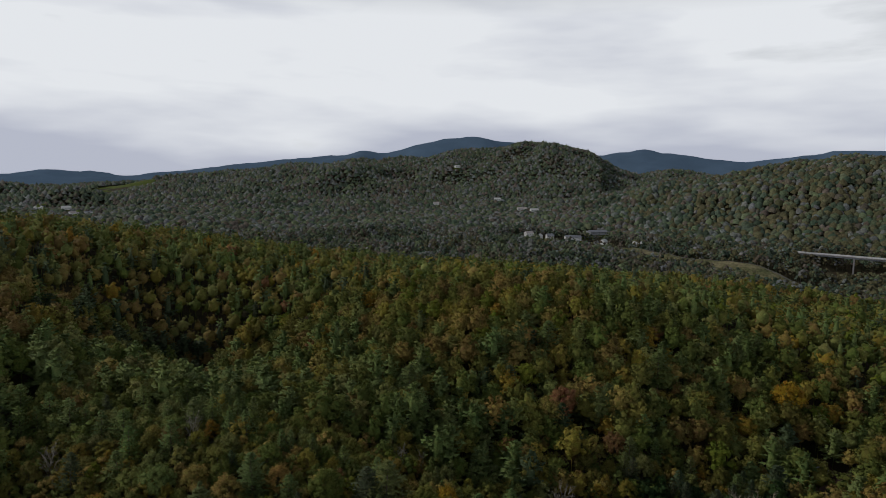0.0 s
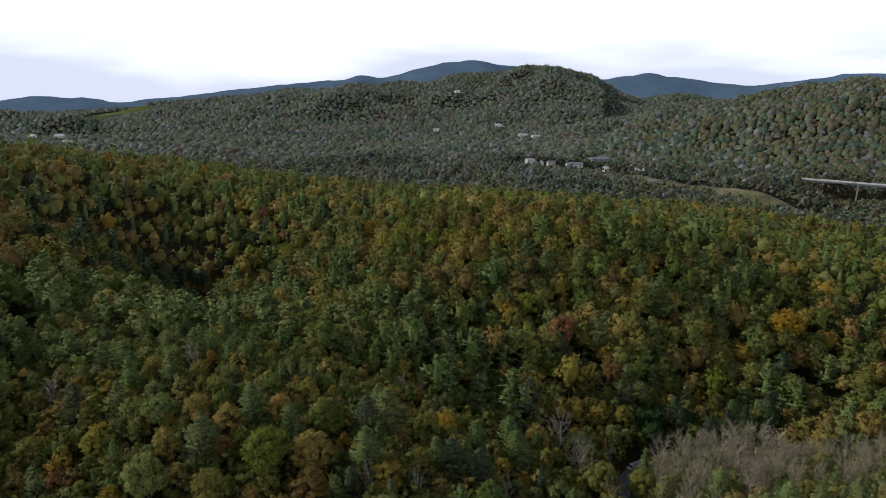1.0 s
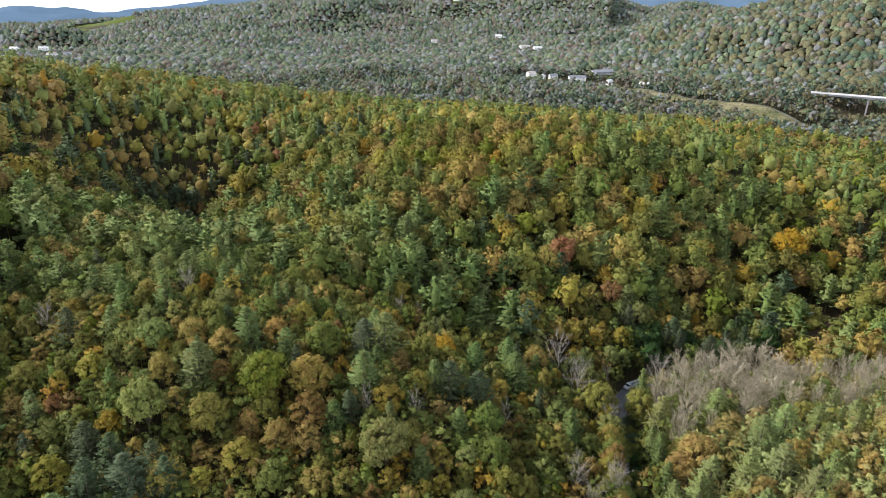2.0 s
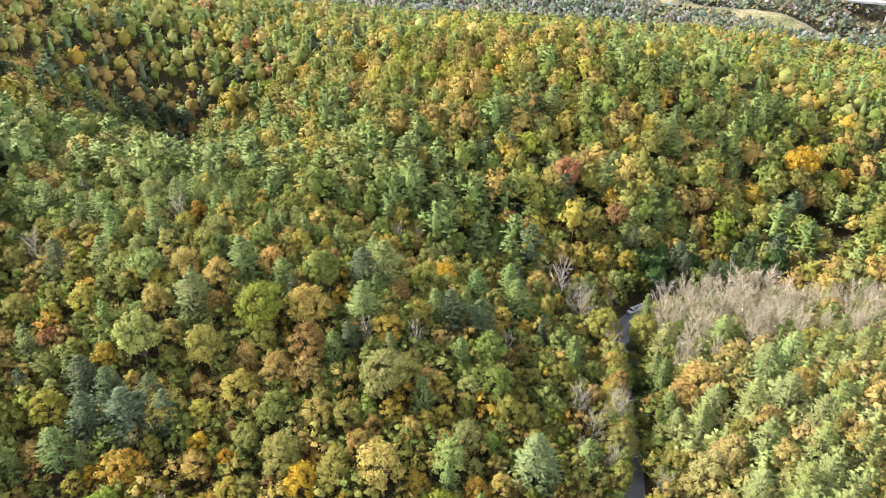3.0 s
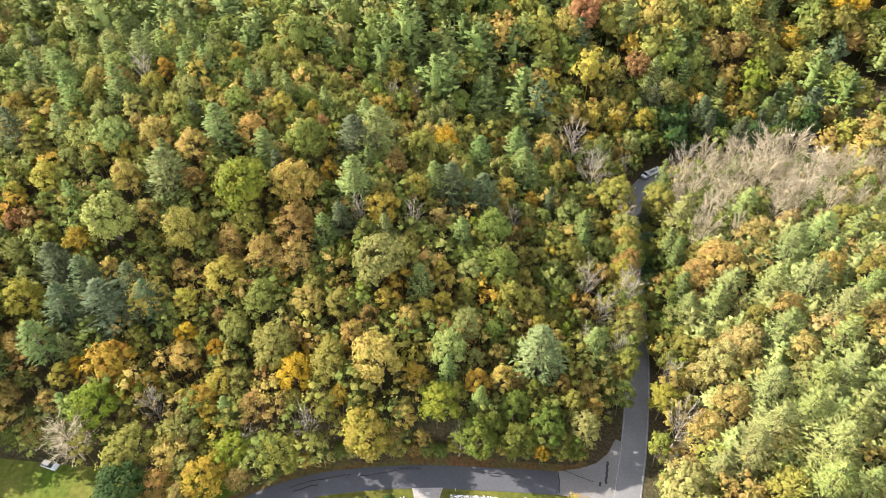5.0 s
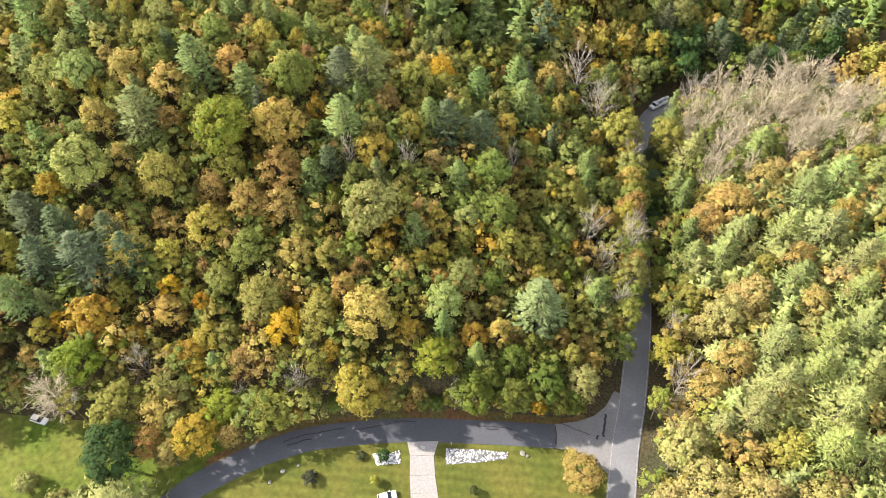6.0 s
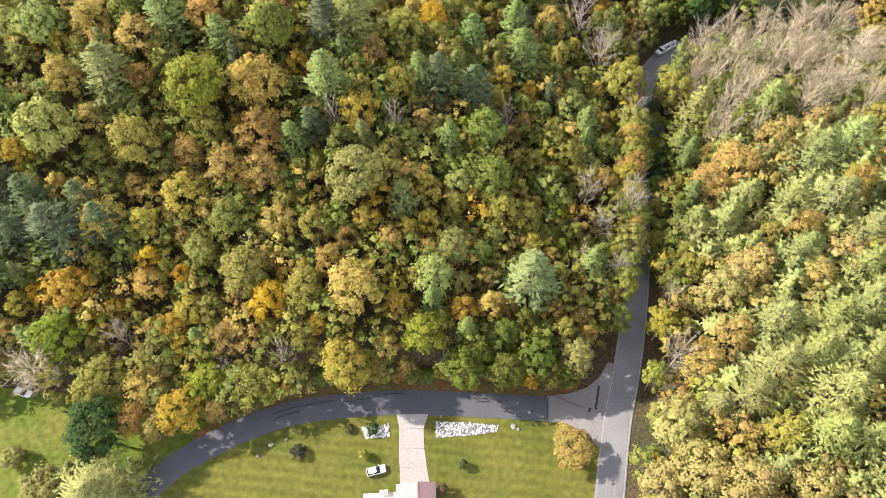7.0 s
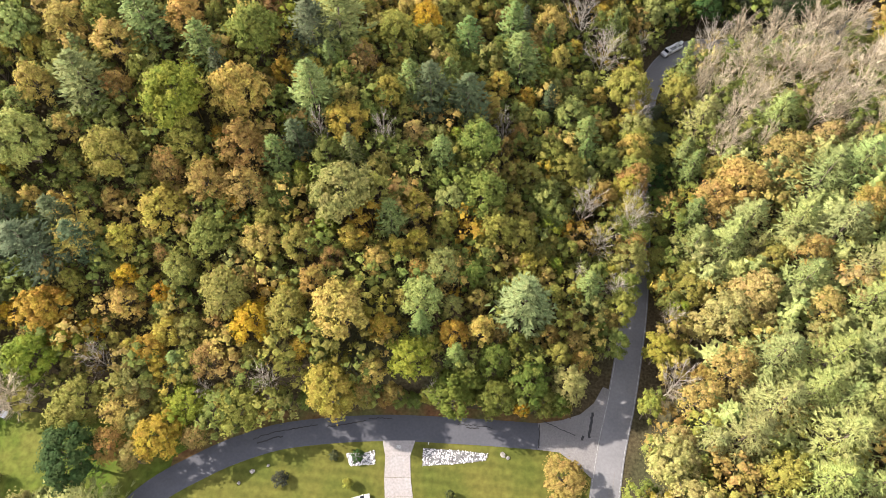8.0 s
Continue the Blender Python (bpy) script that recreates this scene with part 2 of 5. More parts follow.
# crests of the mountains: points x, y, z and the width of their flanks
CRESTS = [
    ([(-965, 2500, 115), (-806, 2600, 137), (-506, 2800, 159), (-258, 2850, 197), (-6, 2900, 221), (157, 2900, 253),
      (345, 2900, 214), (425, 2900, 174), (587, 2850, 117), (743, 2900, 134)], 620),
    ([(-1248, 2000, 22), (-1140, 2100, 63), (-1021, 2200, 94), (-889, 2300, 117), (-656, 2400, 148)], 420),
    ([(502, 2000, 88), (586, 1900, 134), (719, 1700, 160), (805, 1600, 176), (864, 1550, 178), (1300, 1450, 195)], 380),
    ([(-2300, 1700, 45), (-1594, 1700, 44), (-1485, 1700, 50), (-1325, 1700, 60)], 170),
    ([(-1800, 2400, 44), (-1500, 2360, 46), (-1330, 2300, 40)], 240),
]
# centre lines of the two roads: x, y, z
MAIN_ROAD = [(29, 20, 0), (33, 52, 0), (35.8, 72, 0), (38.9, 86, 0), (41.4, 100, 0), (43.2, 113, 0), (45, 132, -0.5),
             (46.5, 152, -1), (48, 172, -1.5), (51, 188, -2), (57, 201, -2), (67, 209.5, -2.2), (80, 212, -2.6),
             (96, 214, -3), (112, 219, -3.6), (128, 230, -4), (150, 236, -4)]
LANE = [(-84, 18, 0), (-76, 36, 0), (-66, 52, 0), (-55, 61, 0), (-45, 66.6, 0), (-35, 70.1, 0), (-16.5, 73.4, 0), (3, 74.7, 0),
        (20, 75.3, 0)]


def spline(points, step):
    """A smooth line through the points, with a point about every step metres."""
    p = np.array(points, float)
    p = np.vstack([2 * p[0] - p[1], p, 2 * p[-1] - p[-2]])
    out = []
    for a, b, c, d in zip(p[:-3], p[1:-2], p[2:-1], p[3:]):
        n = max(1, int(np.linalg.norm(c - b) / step))
        for k in range(n):
            u = k / n
            out.append(0.5 * (2 * b + (c - a) * u + (2 * a - 5 * b + 4 * c - d) * u * u + (3 * b - a - 3 * c + d) * u ** 3))
    out.append(p[-2])
    return np.array(out)


MAIN_LINE, LANE_LINE = spline(MAIN_ROAD, 1.5), spline(LANE, 1.5)


def smooth(a, b, x):
    u = np.clip((x - a) / (b - a), 0, 1)
    return u * u * (3 - 2 * u)


def nearest(line, x, y):
    """The distance from each point to the line, and the line's height there."""
    best, height = np.full(x.shape, 1e9), np.zeros(x.shape)
    for px, py, pz in line[::2]:
        d = np.hypot(x - px, y - py)
        closer = d < best
        best, height = np.where(closer, d, best), np.where(closer, pz, height)
    return best, height


def crest_height(points, width, x, y):
    p = np.array(points, float)
    best, z = np.full(x.shape, 1e9), np.zeros(x.shape)
    for a, b in zip(p[:-1], p[1:]):
        ab = b[:2] - a[:2]
        u = np.clip(((x - a[0]) * ab[0] + (y - a[1]) * ab[1]) / (ab @ ab), 0, 1)
        d = np.hypot(x - a[0] - u * ab[0], y - a[1] - u * ab[1])
        closer = d < best
        best, z = np.where(closer, d, best), np.where(closer, a[2] + u * (b[2] - a[2]), z)
    return z * np.exp(-(best / width) ** 2)


def waves(x, y, size, seed):
    """Cheap smooth unevenness between -1 and 1."""
    out = np.zeros(np.shape(x))
    rng = np.random.RandomState(seed)
    for k in range(5):
        a, ph, f = rng.rand() * 6.28, rng.rand() * 6.28, (1 + 0.6 * rng.rand()) * 6.28 / size
        out = out + np.sin((x * np.cos(a) + y * np.sin(a)) * f + ph + 1.3 * np.sin(x * f * 0.37 - y * f * 0.51 + a))
    return out / 3.2


def ground(x, y):
    """The height of the land at x, y (arrays or numbers)."""
    x, y = np.atleast_1d(np.asarray(x, float)), np.atleast_1d(np.asarray(y, float))
    z = np.zeros(x.shape)
    for hx, hy, s, h in BROAD_HILLS + SPURS:
        z += h * np.exp(-((x - hx) ** 2 + (y - hy) ** 2) / (2 * s * s))
    z += 1.2 * waves(x, y, 70, 3) * smooth(80, 140, y)
    far = np.zeros(x.shape)
    for points, width in CRESTS:
        far = np.maximum(far, crest_height(points, width, x, y))
    dist = np.hypot(x, y)
    z += far + smooth(600, 1200, dist) * (12 + 11 * waves(x, y, 520, 5) + 0.06 * far * waves(x, y, 300, 8)) - 0.30 * far * np.clip(1 - far / 200, 0, 1) * (0.8 + waves(x, y, 520, 14))
    # lawn and meadow in the bottom of the valley are level
    level = smooth(84, 70, y) * smooth(40, 30, x) * smooth(-170, -130, x)
    z = z * (1 - level)
    d, h = nearest(MAIN_LINE, x, y)
    k = smooth(18, 7.5, d)
    z = z * (1 - k) + (h - 0.06) * k
    d, h = nearest(LANE_LINE, x, y)
    k = smooth(12, 6.5, d)
    return z * (1 - k) + (h - 0.06) * k

# ---------------------------------------------------------------- builders


def part(name, bm, mat, parent=None, label=""):
    """Link a bmesh as one mesh object under a thing or a part."""
    me = bpy.data.meshes.new(name)
    bm.to_mesh(me)
    bm.free()
    me.materials.append(mat)
    ob = new(name, me)
    ob.parent = parent
    return tagged(ob, label)


def thing(name, m, label, category, group="", kind=""):
    ob = new(name)
    ob.empty_display_size = 0.5
    ob.matrix_world = m
    return tagged(ob, label, category, group, kind)


def raw_mesh(name, verts, tris, mat, tint=None, smooth_faces=False, normals=None):
    me = bpy.data.meshes.new(name)
    verts, tris = np.asarray(verts, np.float32), np.asarray(tris, np.int32)
    me.vertices.add(len(verts))
    me.vertices.foreach_set("co", verts.ravel())
    size = tris.shape[1]
    me.loops.add(tris.size)
    me.loops.foreach_set("vertex_index", tris.ravel())
    me.polygons.add(len(tris))
    me.polygons.foreach_set("loop_start", np.arange(len(tris), dtype=np.int32) * size)
    me.polygons.foreach_set("use_smooth", np.full(len(tris), smooth_faces))
    if tint is not None:
        layer = me.attributes.new("tint", "FLOAT_COLOR", "POINT")
        layer.data.foreach_set("color", np.asarray(tint, np.float32).ravel())
    me.materials.append(mat)
    me.update()
    if normals is not None:
        me.normals_split_custom_set_from_vertices(np.asarray(normals, np.float32))
    return me


def box(bm, x0, x1, y0, y1, z0, z1, bevel=0.0):
    made = bmesh.ops.create_cube(bm, size=1)
    vs = made["verts"]
    for v in vs:
        v.co = Vector((x0 + (v.co.x + 0.5) * (x1 - x0), y0 + (v.co.y + 0.5) * (y1 - y0), z0 + (v.co.z + 0.5) * (z1 - z0)))
    if bevel:
        es = list({e for v in vs for e in v.link_edges})
        bmesh.ops.bevel(bm, geom=es, offset=bevel, segments=2, profile=0.6, affect="EDGES")
    return bm


def boxed(*args, **kw):
    return box(bmesh.new(), *args, **kw)


def prism(bm, outline, x0, x1):
    """A solid with the outline (y, z) from x0 to x1."""
    a, b = [bm.verts.new((x0, y, z)) for y, z in outline], [bm.verts.new((x1, y, z)) for y, z in outline]
    bm.faces.new(a)
    bm.faces.new(b[::-1])
    for k in range(len(a)):
        bm.faces.new((a[k - 1], b[k - 1], b[k], a[k])[::-1])
    bmesh.ops.recalc_face_normals(bm, faces=bm.faces)
    return bm


def cylinder(bm, r, depth, m, sides=14):
    bmesh.ops.create_cone(bm, cap_ends=True, segments=sides, radius1=r, radius2=r, depth=depth, matrix=m)
    return bm


def sheet(name, xs, rows, mat, lift):
    """A strip of ground: for each x the y's from rows(x), laid lift above the land."""
    pts = np.array([[(x, y) for y in rows(x)] for x in xs])
    n, m = pts.shape[:2]
    z = ground(pts[..., 0].ravel(), pts[..., 1].ravel()) + lift
    v = np.column_stack([pts[..., 0].ravel(), pts[..., 1].ravel(), z])
    k = np.arange(n * m).reshape(n, m)
    q = np.stack([k[:-1, :-1], k[1:, :-1], k[1:, 1:], k[:-1, 1:]], -1).reshape(-1, 4)
    return new(name, raw_mesh(name, v, q, mat, smooth_faces=True))


def ribbon_mesh(name, line, offset, width, lift, mat, across=5, crown=0.0, thick=0.12):
    """A band of a road along a line, its edges turned down."""
    line = np.asarray(line)
    t = np.gradient(line[:, :2], axis=0)
    t /= np.linalg.norm(t, axis=1)[:, None]
    side = np.column_stack([t[:, 1], -t[:, 0]])
    us = np.linspace(-0.5, 0.5, across)
    cols = [(us[0] * width, -thick)] + [(u * width, crown * (1 - 4 * u * u)) for u in us] + [(us[-1] * width, -thick)]
    v = np.stack([np.column_stack([line[:, :2] + side * (offset + w), line[:, 2] + lift + dz]) for w, dz in cols], 1)
    n, m = v.shape[:2]
    k = np.arange(n * m).reshape(n, m)
    q = np.stack([k[:-1, :-1], k[:-1, 1:], k[1:, 1:], k[1:, :-1]], -1).reshape(-1, 4)[:, ::-1]
    return raw_mesh(name, v.reshape(-1, 3), q, mat, smooth_faces=False)


# ---------------------------------------------------------------- ground and far mountains
def spaced(near, step, far, growth):
    out, s = [0.0], step
    while out[-1] < far:
        out.append(out[-1] + s)
        if out[-1] > near:
            s *= growth
    return np.array(out)


half = spaced(260, 4.0, 5600, 1.06)
gx = np.concatenate([-half[::-1], half[1:]])
ahead, behind = spaced(460, 4.0, 5600, 1.05), spaced(60, 6.0, 5600, 1.25)
gy = np.concatenate([-behind[::-1], ahead[1:]])
GX, GY = np.meshgrid(gx, gy)
GZ = ground(GX.ravel(), GY.ravel())
k = np.arange(GX.size).reshape(GX.shape)
quads = np.stack([k[:-1, :-1], k[:-1, 1:], k[1:, 1:], k[1:, :-1]], -1).reshape(-1, 4)
land = new("ground", raw_mesh("ground", np.column_stack([GX.ravel(), GY.ravel(), GZ]), quads, LITTER, smooth_faces=True))
tagged(land, "brown leaf litter of the wooded valley and hills", "ground", kind="structure")


def mountain(name, crest, depth, label, mat):
    """A far ridge: a crest x, y, z with a flank that comes down towards the valley and one behind it."""
    c = spline(crest, 45)
    far = c[:, :2] / np.linalg.norm(c[:, :2], axis=1)[:, None]
    rough = 5 * waves(c[:, 0], c[:, 1], 260, 2) + 3 * waves(c[:, 0], c[:, 1], 90, 4) + 2 * waves(c[:, 0], c[:, 1], 40, 6)
    rows = []
    for s in np.linspace(-0.35, 1, 16):
        p = c[:, :2] - far * (depth * s)
        fold = 1 + 0.16 * waves(p[:, 0], p[:, 1], 500, 7) * min(1, abs(s) * 3)
        z = (c[:, 2] + rough + 40) * np.exp(-(2.1 * s) ** 2 / 1.8) * fold - 40
        rows.append(np.column_stack([p, z]))
    v = np.stack(rows, 1)
    n, m = v.shape[:2]
    k = np.arange(n * m).reshape(n, m)
    q = np.stack([k[:-1, :-1], k[:-1, 1:], k[1:, 1:], k[1:, :-1]], -1).reshape(-1, 4)
    ob = new(name, raw_mesh(name, v.reshape(-1, 3), q, mat, smooth_faces=True))
    return tagged(ob, label, "mountain", kind="structure")


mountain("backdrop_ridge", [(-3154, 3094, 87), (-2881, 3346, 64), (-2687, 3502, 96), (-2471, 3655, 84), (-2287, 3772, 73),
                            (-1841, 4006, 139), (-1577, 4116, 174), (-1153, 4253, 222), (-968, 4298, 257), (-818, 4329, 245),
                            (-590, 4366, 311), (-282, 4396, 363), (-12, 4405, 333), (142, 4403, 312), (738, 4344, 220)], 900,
         "long wooded mountain ridge on the horizon, tinted haze-blue", HAZE_BLUE)
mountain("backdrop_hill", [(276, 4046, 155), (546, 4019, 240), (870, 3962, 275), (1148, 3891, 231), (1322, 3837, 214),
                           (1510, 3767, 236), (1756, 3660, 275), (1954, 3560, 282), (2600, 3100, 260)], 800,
         "wooded hill on the horizon, tinted haze-blue", HAZE_BLUE)

# ---------------------------------------------------------------- roads
road = new("road_main", ribbon_mesh("road_main", MAIN_LINE, 0, 6.6, 0.06, ROAD, 7, 0.05))
tagged(road, "worn grey asphalt country road curving up the valley", "road", kind="structure")
lane = new("road_lane", ribbon_mesh("road_lane", LANE_LINE, 0, 6.0, 0.05, LANE_TAR, 7, 0.05))
tagged(lane, "dark asphalt side lane curving round a lawn", "road", kind="structure")
for offset, width, mat, name in ((3.0, 0.16, FADED, "edge_line"), (-3.0, 0.16, FADED, "edge_line")):
    ob = new(name, ribbon_mesh(name, MAIN_LINE, offset, width, 0.085, mat, 2, 0, 0.01))
    ob.parent = road
for offset, width, y0, y1 in ((-0.9, 0.35, 46, 64), (0.9, 0.5, 46, 66), (1.5, 0.2, 50, 70), (-0.2, 0.18, 46, 60)):
    some = MAIN_LINE[(MAIN_LINE[:, 1] > y0) & (MAIN_LINE[:, 1] < y1)]
    ob = new("wear_streak", ribbon_mesh("wear_streak", some, offset, width, 0.115, APRON, 2, 0, 0.01))
    ob.parent = road
bm = bmesh.new()
outline = [(19.6, 72.3), (24.5, 72.2), (29, 69.5), (32.8, 66.5), (36.2, 88), (34.6, 88.6), (32.4, 84.4), (29.2, 81.4), (25, 79.6), (19.6, 78.3)]
vs = [bm.verts.new((x, y, 0.075)) for x, y in outline]
bm.faces.new(vs)
bmesh.ops.recalc_face_normals(bm, faces=bm.faces)
for f in bm.faces:
    if f.normal.z < 0:
        f.normal_flip()
ext = bmesh.ops.extrude_face_region(bm, geom=list(bm.faces))
for v in ext["geom"]:
    if isinstance(v, bmesh.types.BMVert):
        v.co.z -= 0.14
bmesh.ops.recalc_face_normals(bm, faces=bm.faces)
part("apron", bm, APRON, lane, "pale patched asphalt apron at the junction")
rng = random.Random(4)


def crack(points, width):
    line = spline([(x, y, 0.0) for x, y in points], 0.5)
    line[:, 0] += [rng.uniform(-0.12, 0.12) for _ in line]
    line[:, 1] += [rng.uniform(-0.16, 0.16) for _ in line]
    ob = new("crack_seal", ribbon_mesh("crack_seal", line, 0, width, 0.105, SEALANT, 2, 0, 0.01))
    ob.parent = lane


for points, width in (([(-45, 67.8), (-41, 69.6), (-36, 71.2), (-31, 72.6)], 0.2), ([(-44, 67.0), (-41, 68.2), (-38.5, 69.2)], 0.28),
                      ([(-29, 72.3), (-24, 73.6), (-20, 74.6)], 0.22), ([(-19.5, 75.2), (-16.5, 75.6), (-14, 75.6)], 0.18),
                      ([(1, 76), (5, 76.2), (9, 76.1)], 0.16), ([(3, 75.5), (6, 75.6)], 0.25), ([(19.8, 72.6), (19.9, 75), (19.8, 78)], 0.2),
                      ([(31.2, 76.2), (31.6, 79.2), (32.1, 82)], 0.55), ([(29.6, 75.4), (30, 76.4)], 0.5), ([(20.5, 79.0), (25, 77.4), (28, 76.4)], 0.15)):
    crack(points, width)

# ---------------------------------------------------------------- lawn, meadow and verges
LANE_SOUTH = LANE_LINE[:, :2] + np.column_stack([np.gradient(LANE_LINE[:, 1]), -np.gradient(LANE_LINE[:, 0])]) / np.linalg.norm(np.gradient(LANE_LINE[:, :2], axis=0), axis=1)[:, None] * 2.9


def lawn_rows(x):
    top = np.interp(x, LANE_SOUTH[:, 0], LANE_SOUTH[:, 1])
    return np.linspace(-30, top, 24)


lawn = sheet("lawn", np.linspace(-80, 33, 56), lawn_rows, LAWN, 0.03)
tagged(lawn, "mown yellow-green front lawn", "lawn", kind="structure")
meadow = sheet("meadow", np.linspace(-150, -56, 30), lambda x: np.linspace(max(0.0, np.interp(x, LANE_LINE[:, 0], LANE_LINE[:, 1], left=-3) + 3.2), 69, 16), MEADOW, 0.02)
tagged(meadow, "rough green meadow between the trees and the lane", "meadow", kind="structure")
verge = sheet("verge", np.linspace(-62, 27, 45), lambda x: np.interp(x, LANE_LINE[:, 0], LANE_LINE[:, 1]) + np.linspace(2.0, 6.0, 4), VERGE, 0.045)
tagged(verge, "leaf-strewn grass verge along the lane", "verge", kind="structure")
yard = sheet("dirt_yard", np.linspace(155, 178, 14), lambda x: np.linspace(272, 304, 14), DIRT, 0.06)
tagged(yard, "bare red earth yard in the wood", "yard", kind="structure")

# ---------------------------------------------------------------- trees: shapes
ICO_V = np.array([(0, 0, -1), (0.7236, -0.5257, -0.4472), (-0.2764, -0.8506, -0.4472), (-0.8944, 0, -0.4472), (-0.2764, 0.8506, -0.4472),
                  (0.7236, 0.5257, -0.4472), (0.2764, -0.8506, 0.4472), (-0.7236, -0.5257, 0.4472), (-0.7236, 0.5257, 0.4472),
                  (0.2764, 0.8506, 0.4472), (0.8944, 0, 0.4472), (0, 0, 1)])


def hull_faces(v):
    """The triangles of the twenty-sided solid, found by their equal edges."""
    out = []
    for a in range(12):
        for b in range(a + 1, 12):
            for c in range(b + 1, 12):
                if max(np.linalg.norm(v[a] - v[b]), np.linalg.norm(v[b] - v[c]), np.linalg.norm(v[a] - v[c])) < 1.2:
                    out.append((a, b, c) if np.dot(np.cross(v[b] - v[a], v[c] - v[a]), v[a]) > 0 else (a, c, b))
    return np.array(out)


ICO_F = hull_faces(ICO_V)
OCTA_V = np.array([(1, 0, 0), (0, 1, 0), (-1, 0, 0), (0, -1, 0), (0, 0, 1), (0, 0, -1.0)])
OCTA_F = np.array([(0, 1, 4), (1, 2, 4), (2, 3, 4), (3, 0, 4), (1, 0, 5), (2, 1, 5), (3, 2, 5), (0, 3, 5)])


class Shape:
    """Loose triangles, gathered piece by piece; a normal of zero means that of the faces."""

    def __init__(self):
        self.v, self.f, self.nrm, self.n = [], [], [], 0

    def add(self, v, f, nrm=None):
        self.v.append(np.asarray(v, float))
        self.f.append(np.asarray(f, int) + self.n)
        self.nrm.append(np.zeros((len(v), 3)) if nrm is None else nrm)
        self.n += len(v)

    def arrays(self):
        return np.concatenate(self.v), np.concatenate(self.f)

    def normals(self):
        return np.concatenate(self.nrm)


def unit(v):
    return v / (np.linalg.norm(v, axis=-1, keepdims=True) + 1e-9)


def sprays(shape, centres, normals, sizes, rng, soft=None):
    """Single three-cornered sprays of leaves, rounded in their shading along with the clump that they clothe."""
    n = len(centres)
    u = unit(np.cross(rng.normal(size=(n, 3)), normals))
    w = np.cross(normals, u)
    s = sizes[:, None]
    v = np.stack([centres + u * s, centres - u * s * 0.6 + w * s * 0.8, centres - u * s * 0.6 - w * s * 0.8 + normals * s * 0.3], 1)
    shape.add(v.reshape(-1, 3), np.arange(3 * n).reshape(-1, 3), None if soft is None else np.repeat(unit(soft), 3, 0))


def needles(shape, feet, along, normals, length, width, soft):
    """Slender three-cornered brushes of needles, or twigs, that point along."""
    n = len(feet)
    along = unit(along)
    w = unit(np.cross(normals, along)) * (width if np.ndim(width) == 0 else width[:, None])
    v = np.stack([feet + along * length[:, None], feet + w, feet - w], 1)
    shape.add(v.reshape(-1, 3), np.arange(3 * n).reshape(-1, 3), np.repeat(unit(soft), 3, 0))


def limb(shape, a, b, r0, r1, sides=5):
    """A tapered length of wood from a to b."""
    a, b = np.asarray(a, float), np.asarray(b, float)
    t = (b - a) / (np.linalg.norm(b - a) + 1e-9)
    u = np.cross(t, (0.3, 0.9, 0.2))
    u /= np.linalg.norm(u)
    w = np.cross(t, u)
    ang = np.arange(sides) * 2 * np.pi / sides
    ring = np.cos(ang)[:, None] * u + np.sin(ang)[:, None] * w
    k = np.arange(sides)
    j = (k + 1) % sides
    shape.add(np.concatenate([a + ring * r0, b + ring * r1]),
              np.concatenate([np.stack([k, j, j + sides], 1), np.stack([k, j + sides, k + sides], 1)]))


def broadleaf_crown(seed, height, radius, puffs, leaves, leaf, base=0.3, pointed=0.0, gap=0.0, core=0.66, puff=(0.20, 0.38), ragged=1.0, whole=0.45):
    """A crown of uneven clumps, each a rough core hidden under sprays of leaves; ragged: how far boughs stand out; whole: how much they shade as one."""
    rng = np.random.RandomState(seed)
    shape, places = Shape(), []
    z0, z1 = height * base, height
    mid, hz = (z0 + z1) / 2, (z1 - z0) / 2
    boughs = unit(rng.normal(size=(6, 3)) + (0, 0, 0.25))
    for k in range(puffs):
        up = 1 - 1.55 * (k + 0.5) / puffs
        a = k * 2.39996 + rng.uniform(-0.35, 0.35)
        flat = math.sqrt(max(0.0, 1 - up * up))
        bough = float(np.max(boughs @ np.array([math.cos(a) * flat, math.sin(a) * flat, up])))
        reach = rng.uniform(0.56, 0.80) * (1 - gap * rng.rand()) * (1 + ragged * (0.42 * smooth(0.45, 0.95, bough) - 0.30))
        narrow = 1 - pointed * max(0.0, up)
        c = np.array([math.cos(a) * flat * radius * reach * narrow, math.sin(a) * flat * radius * reach * narrow, mid + up * hz * rng.uniform(0.66, 0.90) * (1 + ragged * (0.25 * smooth(0.45, 0.95, bough) - 0.20))])
        r = radius * rng.uniform(*puff) * (1 - 0.35 * pointed)
        places.append((c, r))
        if rng.rand() < gap * 0.35:
            continue
        out = unit(c - np.array([0, 0, mid - 0.4 * hz]))
        ball = OCTA_V @ np.array(Euler(rng.uniform(0, 6.28, 3)).to_matrix())
        v = ball * (1 + rng.uniform(-0.2, 0.2, (6, 1))) * r * core * (1, 1, 0.85) + c
        shape.add(v, OCTA_F, unit(0.8 * ball + whole * out + (0, 0, 0.15)))
        # small knots of leaves over the clump
        knots = unit(rng.normal(size=(7, 3)) + 0.9 * out + (0, 0, 0.45))
        d = unit(knots[rng.randint(0, 7, leaves)] + 0.42 * rng.normal(size=(leaves, 3)))
        spots = c + d * r * rng.uniform(0.62, 1.18, (leaves, 1)) * (1, 1, 0.85)
        nrm = unit(d + 0.40 * rng.normal(size=(leaves, 3)) + (0, 0, 0.3))
        soft = 0.75 * d + whole * out + 0.20 * rng.normal(size=(leaves, 3)) + (0, 0, 0.15)
        sprays(shape, spots, nrm, leaf * rng.uniform(0.6, 1.3, leaves), rng, soft)
    return shape, places


